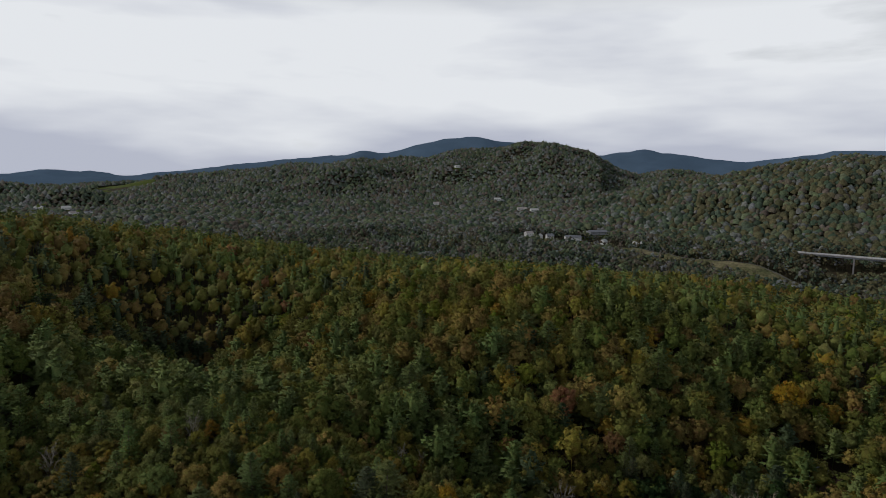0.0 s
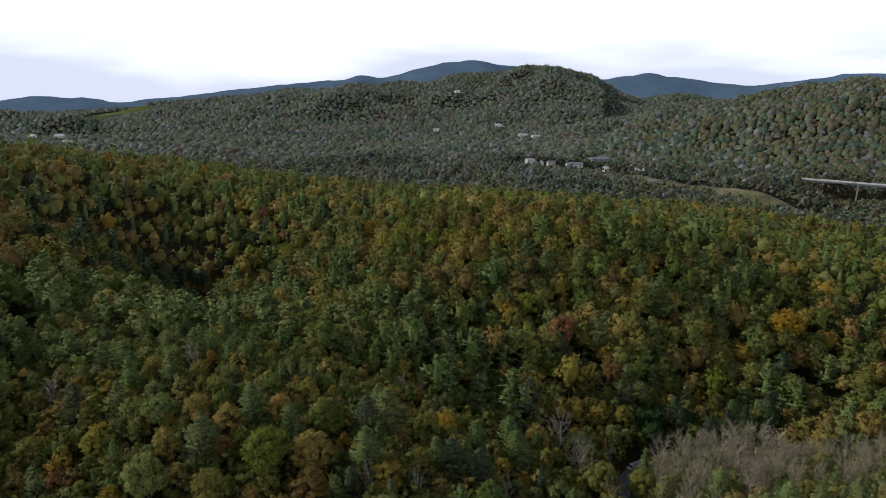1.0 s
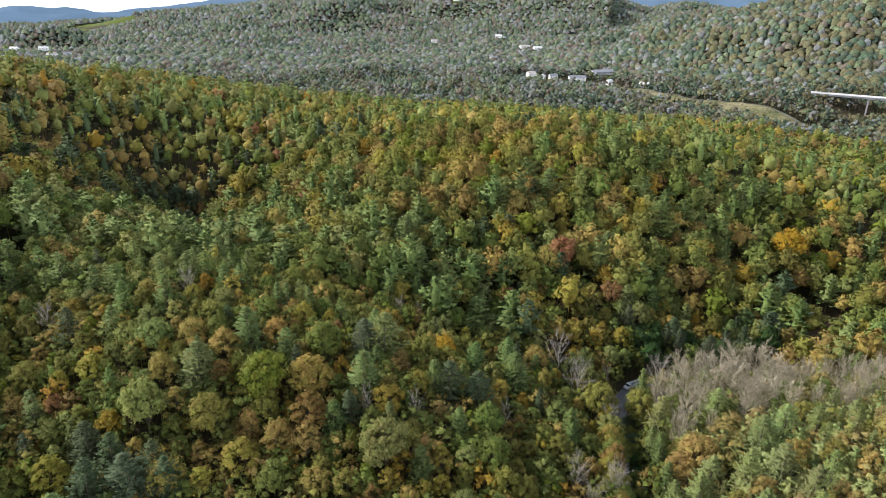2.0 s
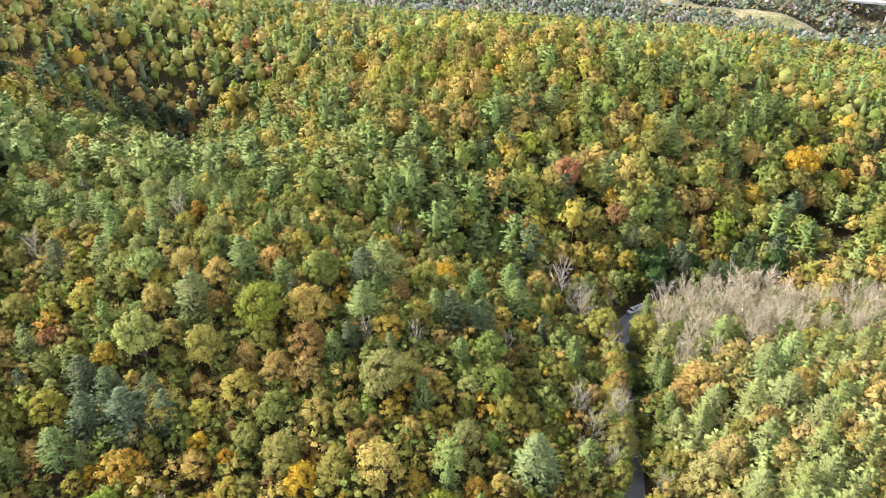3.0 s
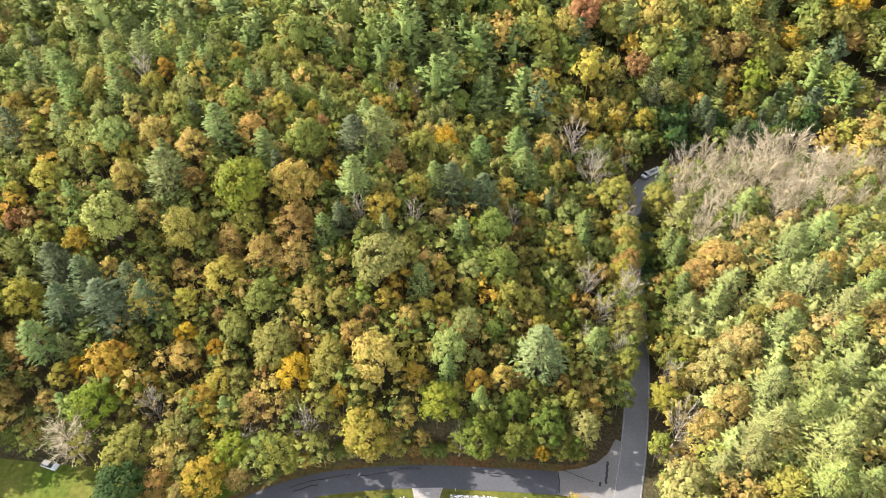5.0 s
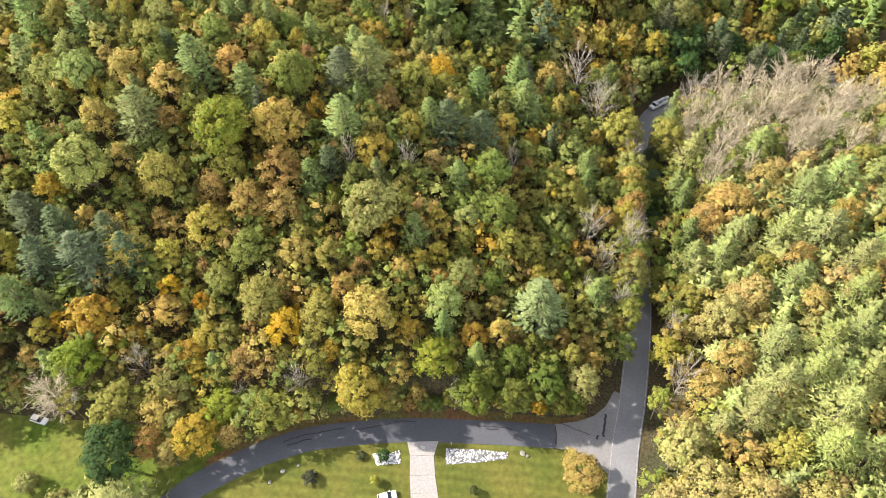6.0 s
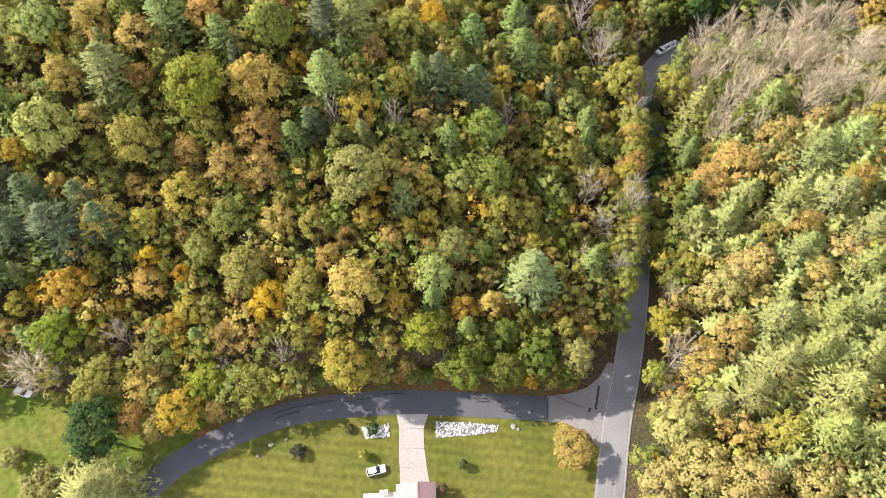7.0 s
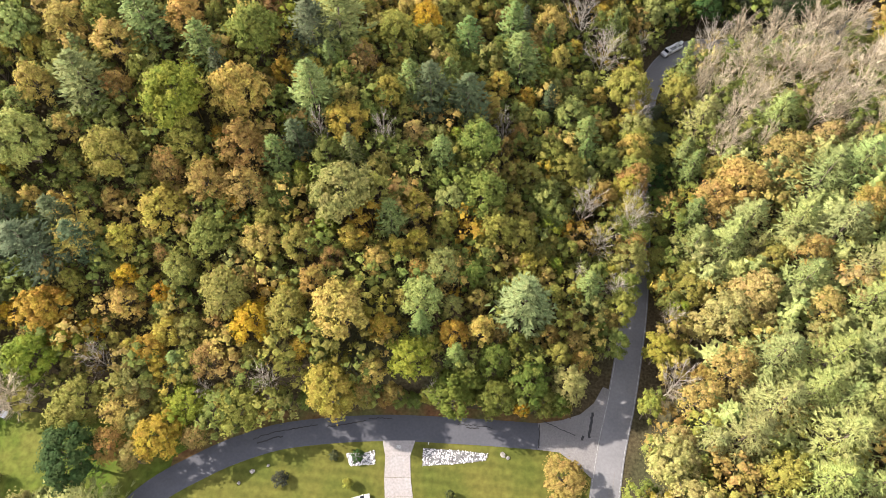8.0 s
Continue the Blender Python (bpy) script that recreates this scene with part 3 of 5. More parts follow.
def trunk_of(seed, height, places, thick, base=0.3):
    rng = np.random.RandomState(seed + 50)
    shape = Shape()
    bend = np.array([rng.uniform(-0.4, 0.4), rng.uniform(-0.4, 0.4), 0])
    fork, top = np.array([0, 0, height * base]) + bend, np.array([0, 0, height * 0.8]) + bend * 1.5
    limb(shape, (0, 0, -0.8), fork, thick, thick * 0.72, 7)
    limb(shape, fork, top, thick * 0.72, thick * 0.15, 6)
    for c, r in places[::2]:
        start = fork + (top - fork) * rng.uniform(0.0, 0.6)
        if start[2] > c[2]:
            start = fork
        limb(shape, start, c, thick * 0.3, thick * 0.06, 4)
    return shape


def pine_crown(seed, height, radius, whorls, arms, tufts, leaf, base=0.22, fan=2, spread=0.5):
    """A pine: whorls of level limbs, feathered with brushes of needles that turn up at the tips."""
    rng = np.random.RandomState(seed)
    shape, wood = Shape(), []
    for k in range(whorls):
        u = (k + rng.uniform(-0.25, 0.25)) / (whorls - 1)
        u = min(max(u, 0), 1)
        z = height * (base + (0.985 - base) * u)
        reach = radius * (1 - u ** 1.5) ** 0.75 * (0.62 + 0.38 * min(1, u * 4 + 0.3)) + 0.35
        for j in range(arms):
            if rng.rand() < 0.12:
                continue
            a = 2 * math.pi * (j + rng.uniform(-0.3, 0.3)) / arms + k * 0.9
            long = reach * rng.uniform(0.62, 1.12)
            d = np.array([math.cos(a), math.sin(a), 0])
            side = np.array([-d[1], d[0], 0])
            n = tufts * fan
            s = np.repeat(np.sort(rng.uniform(0.2, 1.0, tufts)), fan)
            swing = np.repeat(rng.normal(size=tufts), fan)
            rise = (0.02 + 0.30 * u) * long * s + 0.18 * long * s ** 2.2 - 0.10 * long * s + np.repeat(rng.normal(size=tufts), fan) * 0.12
            feet = np.array([0, 0, z]) + d * (long * s)[:, None] + side * (swing * 0.17 * long * s)[:, None]
            feet[:, 2] += rise
            along = d + side * (0.7 * swing)[:, None] + spread * rng.normal(size=(n, 3)) + (0, 0, 0.25)
            nrm = unit(np.array([0, 0, 1.0]) + 0.4 * rng.normal(size=(n, 3)))
            soft = np.array([0, 0, 0.8]) + 0.60 * d + 0.18 * rng.normal(size=(n, 3))
            size = leaf * rng.uniform(0.65, 1.25, n) * (1.15 - 0.35 * u)
            needles(shape, feet, along, nrm, 1.9 * size, (0.84 if fan < 3 else 0.62) / fan * size, soft)
            wood.append((np.array([0, 0, z]), np.array([0, 0, z]) + d * long * 0.85 + np.array([0, 0, 0.12 * long])))
    return shape, wood


def pine_trunk(height, thick, wood):
    shape = Shape()
    limb(shape, (0, 0, -0.8), (0, 0, height * 0.5), thick, thick * 0.6, 7)
    limb(shape, (0, 0, height * 0.5), (0, 0, height * 0.97), thick * 0.6, 0.03, 5)
    for a, b in wood[::2]:
        limb(shape, a, b, thick * 0.16, 0.02, 3)
    return shape


def bare_branches(seed, height, radius, limbs, twigs, fine):
    """Leafless limbs that fork into twigs and a haze of the finest ones."""
    rng = np.random.RandomState(seed)
    shape = Shape()
    for k in range(limbs):
        u = 0.25 + 0.65 * k / limbs
        start = np.array([0, 0, height * u])
        a = k * 2.4 + rng.uniform(-0.4, 0.4)
        d = np.array([math.cos(a) * 0.75, math.sin(a) * 0.75, 1.0 + u])
        end = start + unit(d) * radius * rng.uniform(0.9, 1.35) * (1.25 - 0.6 * u)
        limb(shape, start, end, 0.11 * (1.2 - u), 0.03, 3)
        for j in range(twigs):
            s = start + (end - start) * rng.uniform(0.3, 1.0)
            e = s + (rng.normal(size=3) * 0.55 + d * 0.75) * radius * rng.uniform(0.2, 0.38)
            limb(shape, s, e, 0.035, 0.016, 3)
            feet = s + (e - s) * rng.uniform(0.25, 1.0, (fine, 1))
            along = rng.normal(size=(fine, 3)) * 0.6 + d * 0.6
            needles(shape, feet, along, rng.normal(size=(fine, 3)), radius * rng.uniform(0.16, 0.34, fine), 0.030, rng.normal(size=(fine, 3)) + (0, 0, 1.0))
    return shape


# every kind has a few shapes; trees of one shape share their meshes
KINDS = {}


def keep(kind, height, radius, trunk, crown, leafy=True):
    bark = {"bare": PALE_BARK, "palebare": TWIG}.get(kind, BARK)
    KINDS.setdefault(kind, []).append((height, radius, raw_mesh("trunk", *trunk.arrays(), bark, smooth_faces=True),
                                       raw_mesh("crown", *crown.arrays(), LEAF if leafy else bark, smooth_faces=True, normals=crown.normals())))


for s in range(3):
    crown, places = broadleaf_crown(10 + s, 18, 5.5, 34, 52, 0.31)
    keep("round", 18, 5.5, trunk_of(s, 18, places, 0.28), crown)
    crown, places = broadleaf_crown(20 + s, 20, 4.4, 27, 52, 0.29, 0.28, 0.45)
    keep("oval", 20, 4.4, trunk_of(s + 5, 20, places, 0.24), crown)
for s in range(2):
    crown, places = broadleaf_crown(30 + s, 19, 7.5, 56, 62, 0.34, 0.30, 0.0, 0.25, 0.66, (0.16, 0.30))
    keep("oak", 19, 7.5, trunk_of(s + 9, 19, places, 0.38), crown)
    crown, places = broadleaf_crown(40 + s, 16, 5.0, 28, 78, 0.21, 0.28, 0.1, 0.25, 0.5)
    keep("thin", 16, 5.0, trunk_of(s + 11, 16, places, 0.2), crown)
    crown, places = broadleaf_crown(45 + s, 3, 2.2, 22, 34, 0.18, 0.02, puff=(0.26, 0.36))
    keep("bush", 3, 2.2, trunk_of(s + 14, 3, places, 0.06, 0.1), crown)
crown, wood = pine_crown(66, 15, 10.5, 14, 10, 20, 0.60, 0.05, 3, 0.55)
keep("wide", 15, 10.5, pine_trunk(15, 0.3, wood), crown)
crown, places = broadleaf_crown(47, 6, 5.0, 36, 40, 0.26, 0.02, gap=0.15)
keep("bushy", 6, 5.0, trunk_of(17, 6, places, 0.09, 0.1), crown)
for s in range(3):
    crown, wood = pine_crown(50 + s, 27, 6.0, 14, 7, 11, 0.64, 0.34, 2, 0.4)
    keep("pine", 27, 6.0, pine_trunk(27, 0.32, wood), crown)
    crown, wood = pine_crown(60 + s, 21, 6.0, 13, 8, 10, 0.56, 0.16, 3, 0.55)
    keep("plume", 21, 6.0, pine_trunk(21, 0.28, wood), crown)
    for kind, limbs, fine in (("bare", 15, 6), ("palebare", 19, 14)):
        twigs = bare_branches(70 + s, 17, 5.0, limbs, 8, fine)
        stem = Shape()
        limb(stem, (0, 0, -0.8), (0.2, 0.1, 8), 0.2, 0.13, 6)
        limb(stem, (0.2, 0.1, 8), (0, 0, 17), 0.13, 0.03, 5)
        keep(kind, 17, 5.0, stem, twigs, False)

# ---------------------------------------------------------------- trees: where they stand
TINTS = {"sage": (0.225, 0.235, 0.066), "yellow": (0.28, 0.232, 0.04), "tan": (0.345, 0.26, 0.068), "brown": (0.245, 0.175, 0.05),
         "orange": (0.40, 0.245, 0.022), "olive": (0.215, 0.205, 0.044), "lime": (0.175, 0.205, 0.025), "green": (0.15, 0.178, 0.038),
         # bluepine is darkened for shade, lightpine lightened for sun on its slope
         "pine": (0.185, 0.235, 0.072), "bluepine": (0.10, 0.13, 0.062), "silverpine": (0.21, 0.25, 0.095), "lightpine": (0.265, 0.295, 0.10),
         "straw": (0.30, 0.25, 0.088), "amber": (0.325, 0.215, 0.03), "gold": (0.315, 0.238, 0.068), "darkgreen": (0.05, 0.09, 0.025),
         "deepgreen": (0.105, 0.128, 0.022), "shrubby": (0.21, 0.21, 0.07), "rust": (0.28, 0.15, 0.06), "bare": (0.2, 0.18, 0.15), "palebare": (0.42, 0.35, 0.19),
         # hill tints are lifted and greyed in place of distance haze
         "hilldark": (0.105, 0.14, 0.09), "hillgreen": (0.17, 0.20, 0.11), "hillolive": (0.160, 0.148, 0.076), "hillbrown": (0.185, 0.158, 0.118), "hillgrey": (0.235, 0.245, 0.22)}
WORDS = {"sage": "grey-green broadleaf tree in the wood", "yellow": "yellow autumn broadleaf tree in the wood", "tan": "tan autumn oak with dry leaves",
         "brown": "brown thinning autumn tree in the wood", "orange": "bright orange autumn maple in the wood", "olive": "olive-yellow broadleaf tree turning",
         "lime": "bright yellow-green broadleaf tree", "green": "green broadleaf tree still in summer leaf", "pine": "tall green pine with layered limbs",
         "bluepine": "dark blue-green pine tinted for shade", "lightpine": "light green pine with feathery limbs, tinted as sunlit", "silverpine": "tall silver-green pine near the lane", "straw": "straw-coloured tree on the sunny slope",
         "gold": "pale golden tree on the sunny slope", "amber": "golden amber autumn tree in the wood",
         "darkgreen": "dark green dense tree by the meadow and in shaded spots", "shrubby": "low grey-green shrub by the meadow", "deepgreen": "deep green broadleaf tree at the wood's edge", "rust": "rust-red autumn tree in the wood",
         "bare": "leafless pale grey tree in the wood", "palebare": "half-bare tree with pale branches on the slope"}
# trees that stand out: x, y and radius of the crown, by colour
HERO = {
    "sage": [(-69, 68, 4.2), (-111, 145, 6.6), (-101, 119, 8.4), (-107, 130, 4.0), (-29, 117, 8.3), (-5, 123, 4.7), (24, 161, 5.7), (-72, 76, 5.7), (-9, 98,
        5.3), (25, 85, 4.7), (-6, 106, 4.7)],
    "yellow": [(-113, 144, 4.2), (-107, 143, 3.7), (-69, 111, 6.3), (-32, 161, 3.5), (-23, 147, 4.3), (-31, 136, 5.5), (4, 163, 4.4), (25,
        189, 3.6), (44, 166, 4.3), (41, 141, 4.7), (-27, 109, 3.9), (-13, 119, 4.3), (-12, 111, 3.9), (-17, 109, 3.3), (-105, 84, 3.9),
        (-28, 75, 7.4), (-65, 86, 4.9), (44, 96, 4.4), ],
    "tan": [(-101, 149, 5.7), (-103, 134, 4.8), (-88, 146, 5.9), (-73, 156, 5.5), (-56, 137, 7.5), (-88, 103, 5.9), (-47, 106, 5.0), (18, 194, 5.5),
        (32, 171, 3.4), (41, 152, 4.9), (20, 181, 3.9), (-76, 91, 4.4), (-73, 70, 5.7), (-26, 92, 7.7), (-19, 83, 3.6), (4, 93, 4.0),
        (27, 91, 3.1), (25, 260, 8.0), (61, 269, 7.0)],
    "brown": [(-74, 61, 5.2), (-68, 60, 4.0), (-85, 136, 4.9), (-54, 126, 6.3), (-61, 117, 5.5), (-16, 138, 4.2), (-52, 116, 6.1), (33, 137, 4.6), (-70, 119, 5.0), (-53,
        143, 4.0), (-55, 81, 5.1), (-70, 73, 4.3), (-21, 80, 3.3), (-14, 80, 2.7), (26, 95, 3.5)],
    "amber": [(-87, 128, 5.3), (-96, 128, 5.8)],
    "orange": [(-18, 179, 5.0), (-102, 86, 3.3), (-83, 85, 3.1), (-68, 94, 3.0), (-47, 89, 5.4), (15, 79,
        2.1), (-76, 96, 4.0), (164, 325, 11.6)],
    "olive": [(-82, 120, 6.9), (-68, 127, 5.4), (-75, 116, 4.0), (-38, 107, 4.6), (-25, 168, 5.9), (40, 172, 7.7), (55, 174, 6.2), (19, 147,
        4.6), (10, 127, 4.3), (5, 118, 5.4), (12, 118, 5.2), (-46, 111, 4.0), (-22, 121, 5.0), (33, 160, 4.2), (24, 141, 5.3), (-60, 87,
        4.5), (-53, 95, 6.2), (-83, 70, 7.3), (-47, 72, 6.0), (-38, 92, 5.6), (-38, 82, 3.3), (-88, 94, 3.0), (42, 82, 3.5),
        (64, 67, 4.6)],
    "lime": [(-69, 133, 8.6), (-34, 113, 2.7), (44, 161, 3.8), (-94, 78, 6.8), (-59, 72, 5.5), (-11, 85, 5.7)],
    "deepgreen": [(3, 83, 4.6), (0, 77, 5.8), (16, 84, 5.3), (20, 81, 4.0), (23, 81, 3.4), (9, 79, 5.5), (8, 88, 4.2), (13, 91, 3.8)],
    "green": [(-56, 153, 7.1), (-44, 120, 3.7), (-59, 106, 5.1), (0, 139, 6.4), (2, 125, 6.2), (20, 127, 4.4), (34, 148, 4.4), (-2, 130,
        4.2), (32, 99, 2.9)],
    "pine": [(-91, 134, 7.2), (-81, 151, 6.6), (-67, 147, 5.2), (-40, 140, 6.6), (-38, 162, 8.3), (-6, 176, 5.3), (9, 172, 6.6), (-9, 133,
        3.8), (-18, 151, 4.4), (27, 320, 9.3), (88, 310, 9.4), (55, 274, 7.0), (1, 299, 8.1), (-44, 258, 8.0)],
    "bluepine": [(-4, 152, 6.6), (-95, 98, 7.4), (-93, 106, 4.5), (-108, 97, 5.5), (-104, 104, 5.0), (-113, 108, 5.2), (-87, 101, 4.4), (-13, 150, 6.1), (-42, 130, 4.1), (5, 277, 7.0), (-44, 159, 6.6)],
    "bare": [(27, 198, 7.4), (33, 185, 7.6), (28, 130, 5.5), (31, 121, 5.1), (67, 196, 7.3), (44, 127, 6.0), (-23, 135, 3.8), (6, 149, 3.8),
        (-80, 79, 4.4), (-42, 78, 4.4), (-5, 80, 3.3), (48, 87, 5.6), (-56, 75, 3.1), (36, 109, 4.4), (48, 103, 3.7)],
    "palebare": [(74, 184, 7.9), (97, 201, 9.3), (84, 182, 8.4), (106, 203, 9.5), (74, 168, 7.0), (101, 175, 8.4), (92, 161, 6.9), (88, 177,
        7.4), (87, 203, 7.2), (65, 153, 5.0), (68, 164, 6.0), (87, 161, 6.9), (-98, 70, 7.6), (48, 59, 7.0), (55, 57, 6.9), (66, 57, 5.1)],
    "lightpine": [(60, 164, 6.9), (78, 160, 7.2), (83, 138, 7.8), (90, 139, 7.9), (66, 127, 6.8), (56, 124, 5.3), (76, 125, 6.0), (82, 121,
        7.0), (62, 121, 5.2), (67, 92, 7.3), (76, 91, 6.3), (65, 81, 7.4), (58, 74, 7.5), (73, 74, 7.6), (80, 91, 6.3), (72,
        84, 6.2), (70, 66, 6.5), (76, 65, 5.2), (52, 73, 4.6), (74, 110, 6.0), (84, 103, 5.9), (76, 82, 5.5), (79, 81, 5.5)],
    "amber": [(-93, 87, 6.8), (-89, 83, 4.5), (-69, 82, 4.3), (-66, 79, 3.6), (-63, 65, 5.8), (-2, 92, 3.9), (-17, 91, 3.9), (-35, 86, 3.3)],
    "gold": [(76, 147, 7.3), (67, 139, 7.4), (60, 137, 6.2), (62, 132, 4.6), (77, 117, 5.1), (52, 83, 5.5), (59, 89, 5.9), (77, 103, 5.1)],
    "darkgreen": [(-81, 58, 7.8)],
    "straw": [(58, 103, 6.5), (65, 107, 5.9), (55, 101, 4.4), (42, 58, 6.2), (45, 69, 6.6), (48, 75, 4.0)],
    "silverpine": [(14, 99, 7.6)],
    "shrubby": [(-90, 46, 6.0), (-86, 49, 4.5), (-100, 52, 3.2)],
    "rust": [(55, 248, 6.0), (6, 229, 6.1), (31, 264, 9.5)],
}

placed = []          # x, y, radius of every tree so far


def free_of_roads(x, y, r):
    """Moves a trunk off the roads' edges; low trees stand nearer to them."""
    for line, half in ((MAIN_LINE, 3.3), (LANE_LINE, 3.0)):
        d = np.hypot(line[:, 0] - x, line[:, 1] - y)
        k = int(d.argmin())
        need = half + 0.7 + 0.25 * r
        if d[k] < need:
            away = np.array([x - line[k, 0], y - line[k, 1]])
            away /= np.linalg.norm(away) + 1e-6
            x, y = line[k, 0] + away[0] * need, line[k, 1] + away[1] * need
    return x, y


def shape_for(tint, r, rng):
    if tint in ("pine", "bluepine", "silverpine"):
        return "pine"
    if tint == "lightpine":
        return "plume"
    if tint in ("bare", "palebare"):
        return tint
    if tint == "shrubby":
        return "bushy"
    if tint in ("brown", "rust", "gold", "straw") and rng.random() < 0.6:
        return "thin"
    if r > 6.3:
        return "oak"
    return "oval" if r < 4.6 and rng.random() < 0.6 else "round"


NAMES = {"pine": "pine_tree", "plume": "pine_tree", "wide": "pine_tree", "bare": "bare_tree", "palebare": "bare_tree", "bush": "shrub", "bushy": "shrub", "oval": "poplar_tree"}


def height_for(kind, r, rng):
    h = {"pine": 14.5 + 1.3 * r, "plume": 12 + 1.3 * r, "bare": 11 + 1.1 * r, "palebare": 12 + 1.1 * r, "bush": 1.3 * r, "bushy": 0.9 * r + 1}.get(kind, 8 + 1.75 * r)
    return h * rng.uniform(0.93, 1.07)


def vary(tint, rng, much=0.16):
    f = rng.uniform(1 - much, 1 + much)
    return tuple(max(0.01, c * f * rng.uniform(0.92, 1.08)) for c in TINTS[tint])


def plant(tint, x, y, r, rng, height=None, kind=None):
    """One tree: an empty at its foot with a trunk and a crown."""
    kind = kind or shape_for(tint, r, rng)
    h0, r0, trunk_mesh, crown_mesh = rng.choice(KINDS[kind])
    h = height or height_for(kind, r, rng)
    name = NAMES.get(kind) or ("maple_tree" if tint in ("orange", "amber", "rust") else "oak_tree" if kind in ("oak", "thin") else "broadleaf_tree")
    if y < 90 and x < 30 and kind not in ("bush", "bushy") and not height:
        h *= 0.70 if x < -44 and y < 77 else 0.86
    z = float(ground(x, y)[0])
    m = Matrix.LocRotScale((x, y, z), Euler((rng.uniform(-0.04, 0.04), rng.uniform(-0.04, 0.04), rng.uniform(0, 6.28))), (r / r0, r / r0, h / h0))
    tree = thing(name, m, WORDS[tint], "shrub" if kind in ("bush", "bushy") else "tree", "trees of the wood")
    colour = (*vary(tint, rng, 0.1), 1)
    for part_name, me in (("trunk", trunk_mesh), ("crown", crown_mesh)):
        ob = new(part_name, me)
        ob.parent = tree
        ob.color = colour
    placed.append((x, y, r))
    return tree


rng = random.Random(11)
for tint, spots in HERO.items():
    for x, y, r in spots:
        x, y = free_of_roads(x, y, r)
        plant("straw" if tint == "palebare" and y < 85 and x > 0 else tint, x, y, r, rng)
plant("lightpine", -75, 45.5, 12.0, rng, 13.5, "wide")
# low growth that closes the edge of the wood along the lane
for k in range(21):
    x = -49 + 3.6 * k + rng.uniform(-1, 1)
    y = float(np.interp(x, LANE_LINE[:, 0], LANE_LINE[:, 1])) + rng.uniform(5.6, 7.4)
    plant(rng.choice(("green", "olive", "brown", "sage", "green", "tan")), x, y, rng.uniform(2.0, 2.9), rng, rng.uniform(3.2, 5.5), "round")


# ---------------------------------------------------------------- woods between and beyond
def wooded(x, y):
    """Whether trees may stand here: not on roads, lawn, meadow, yard, nor in the far fields."""
    dm, _ = nearest(MAIN_LINE, x, y)
    dl, _ = nearest(LANE_LINE, x, y)
    ok = (dm > np.where((y > 114) & (y < 188), 4.3, 5.2)) & (dl > 4.6)
    lane_y = np.interp(x, LANE_LINE[:, 0], LANE_LINE[:, 1])
    ok &= ~((x > -84) & (x < 31) & (y < lane_y) & (y > -60))
    ok &= ~((x > -140) & (x <= -60) & (y < 68) & (y > 0))
    ok &= ~((x > 150) & (x < 177) & (y > 246) & (y < 304))
    ok &= ~((x > 25) & (x < 38) & (y < 90.5) & (y > 60))
    ok &= ~far_field(x, y)
    return ok


def far_field(x, y):
    strip_x = np.interp(y, [790, 826, 868, 922, 968, 1000, 1062, 1112], [462, 446, 425, 398, 355, 306, 256, 200])
    strip = (x - strip_x > -72) & (x - strip_x < 22) & (y > 790) & (y < 1120)
    pasture = ((x + 1400) / 130) ** 2 + ((y - 2060) / 260) ** 2 < 1
    hamlet = ((x - 110) / 120) ** 2 + ((y - 1150) / 45) ** 2 < 1
    hamlet |= ((x - 185) / 40) ** 2 + ((y - 1300) / 80) ** 2 < 1
    hamlet |= (np.abs(x - 540) < 60) & (np.abs(y - 985) < 22)
    return strip | pasture | hamlet


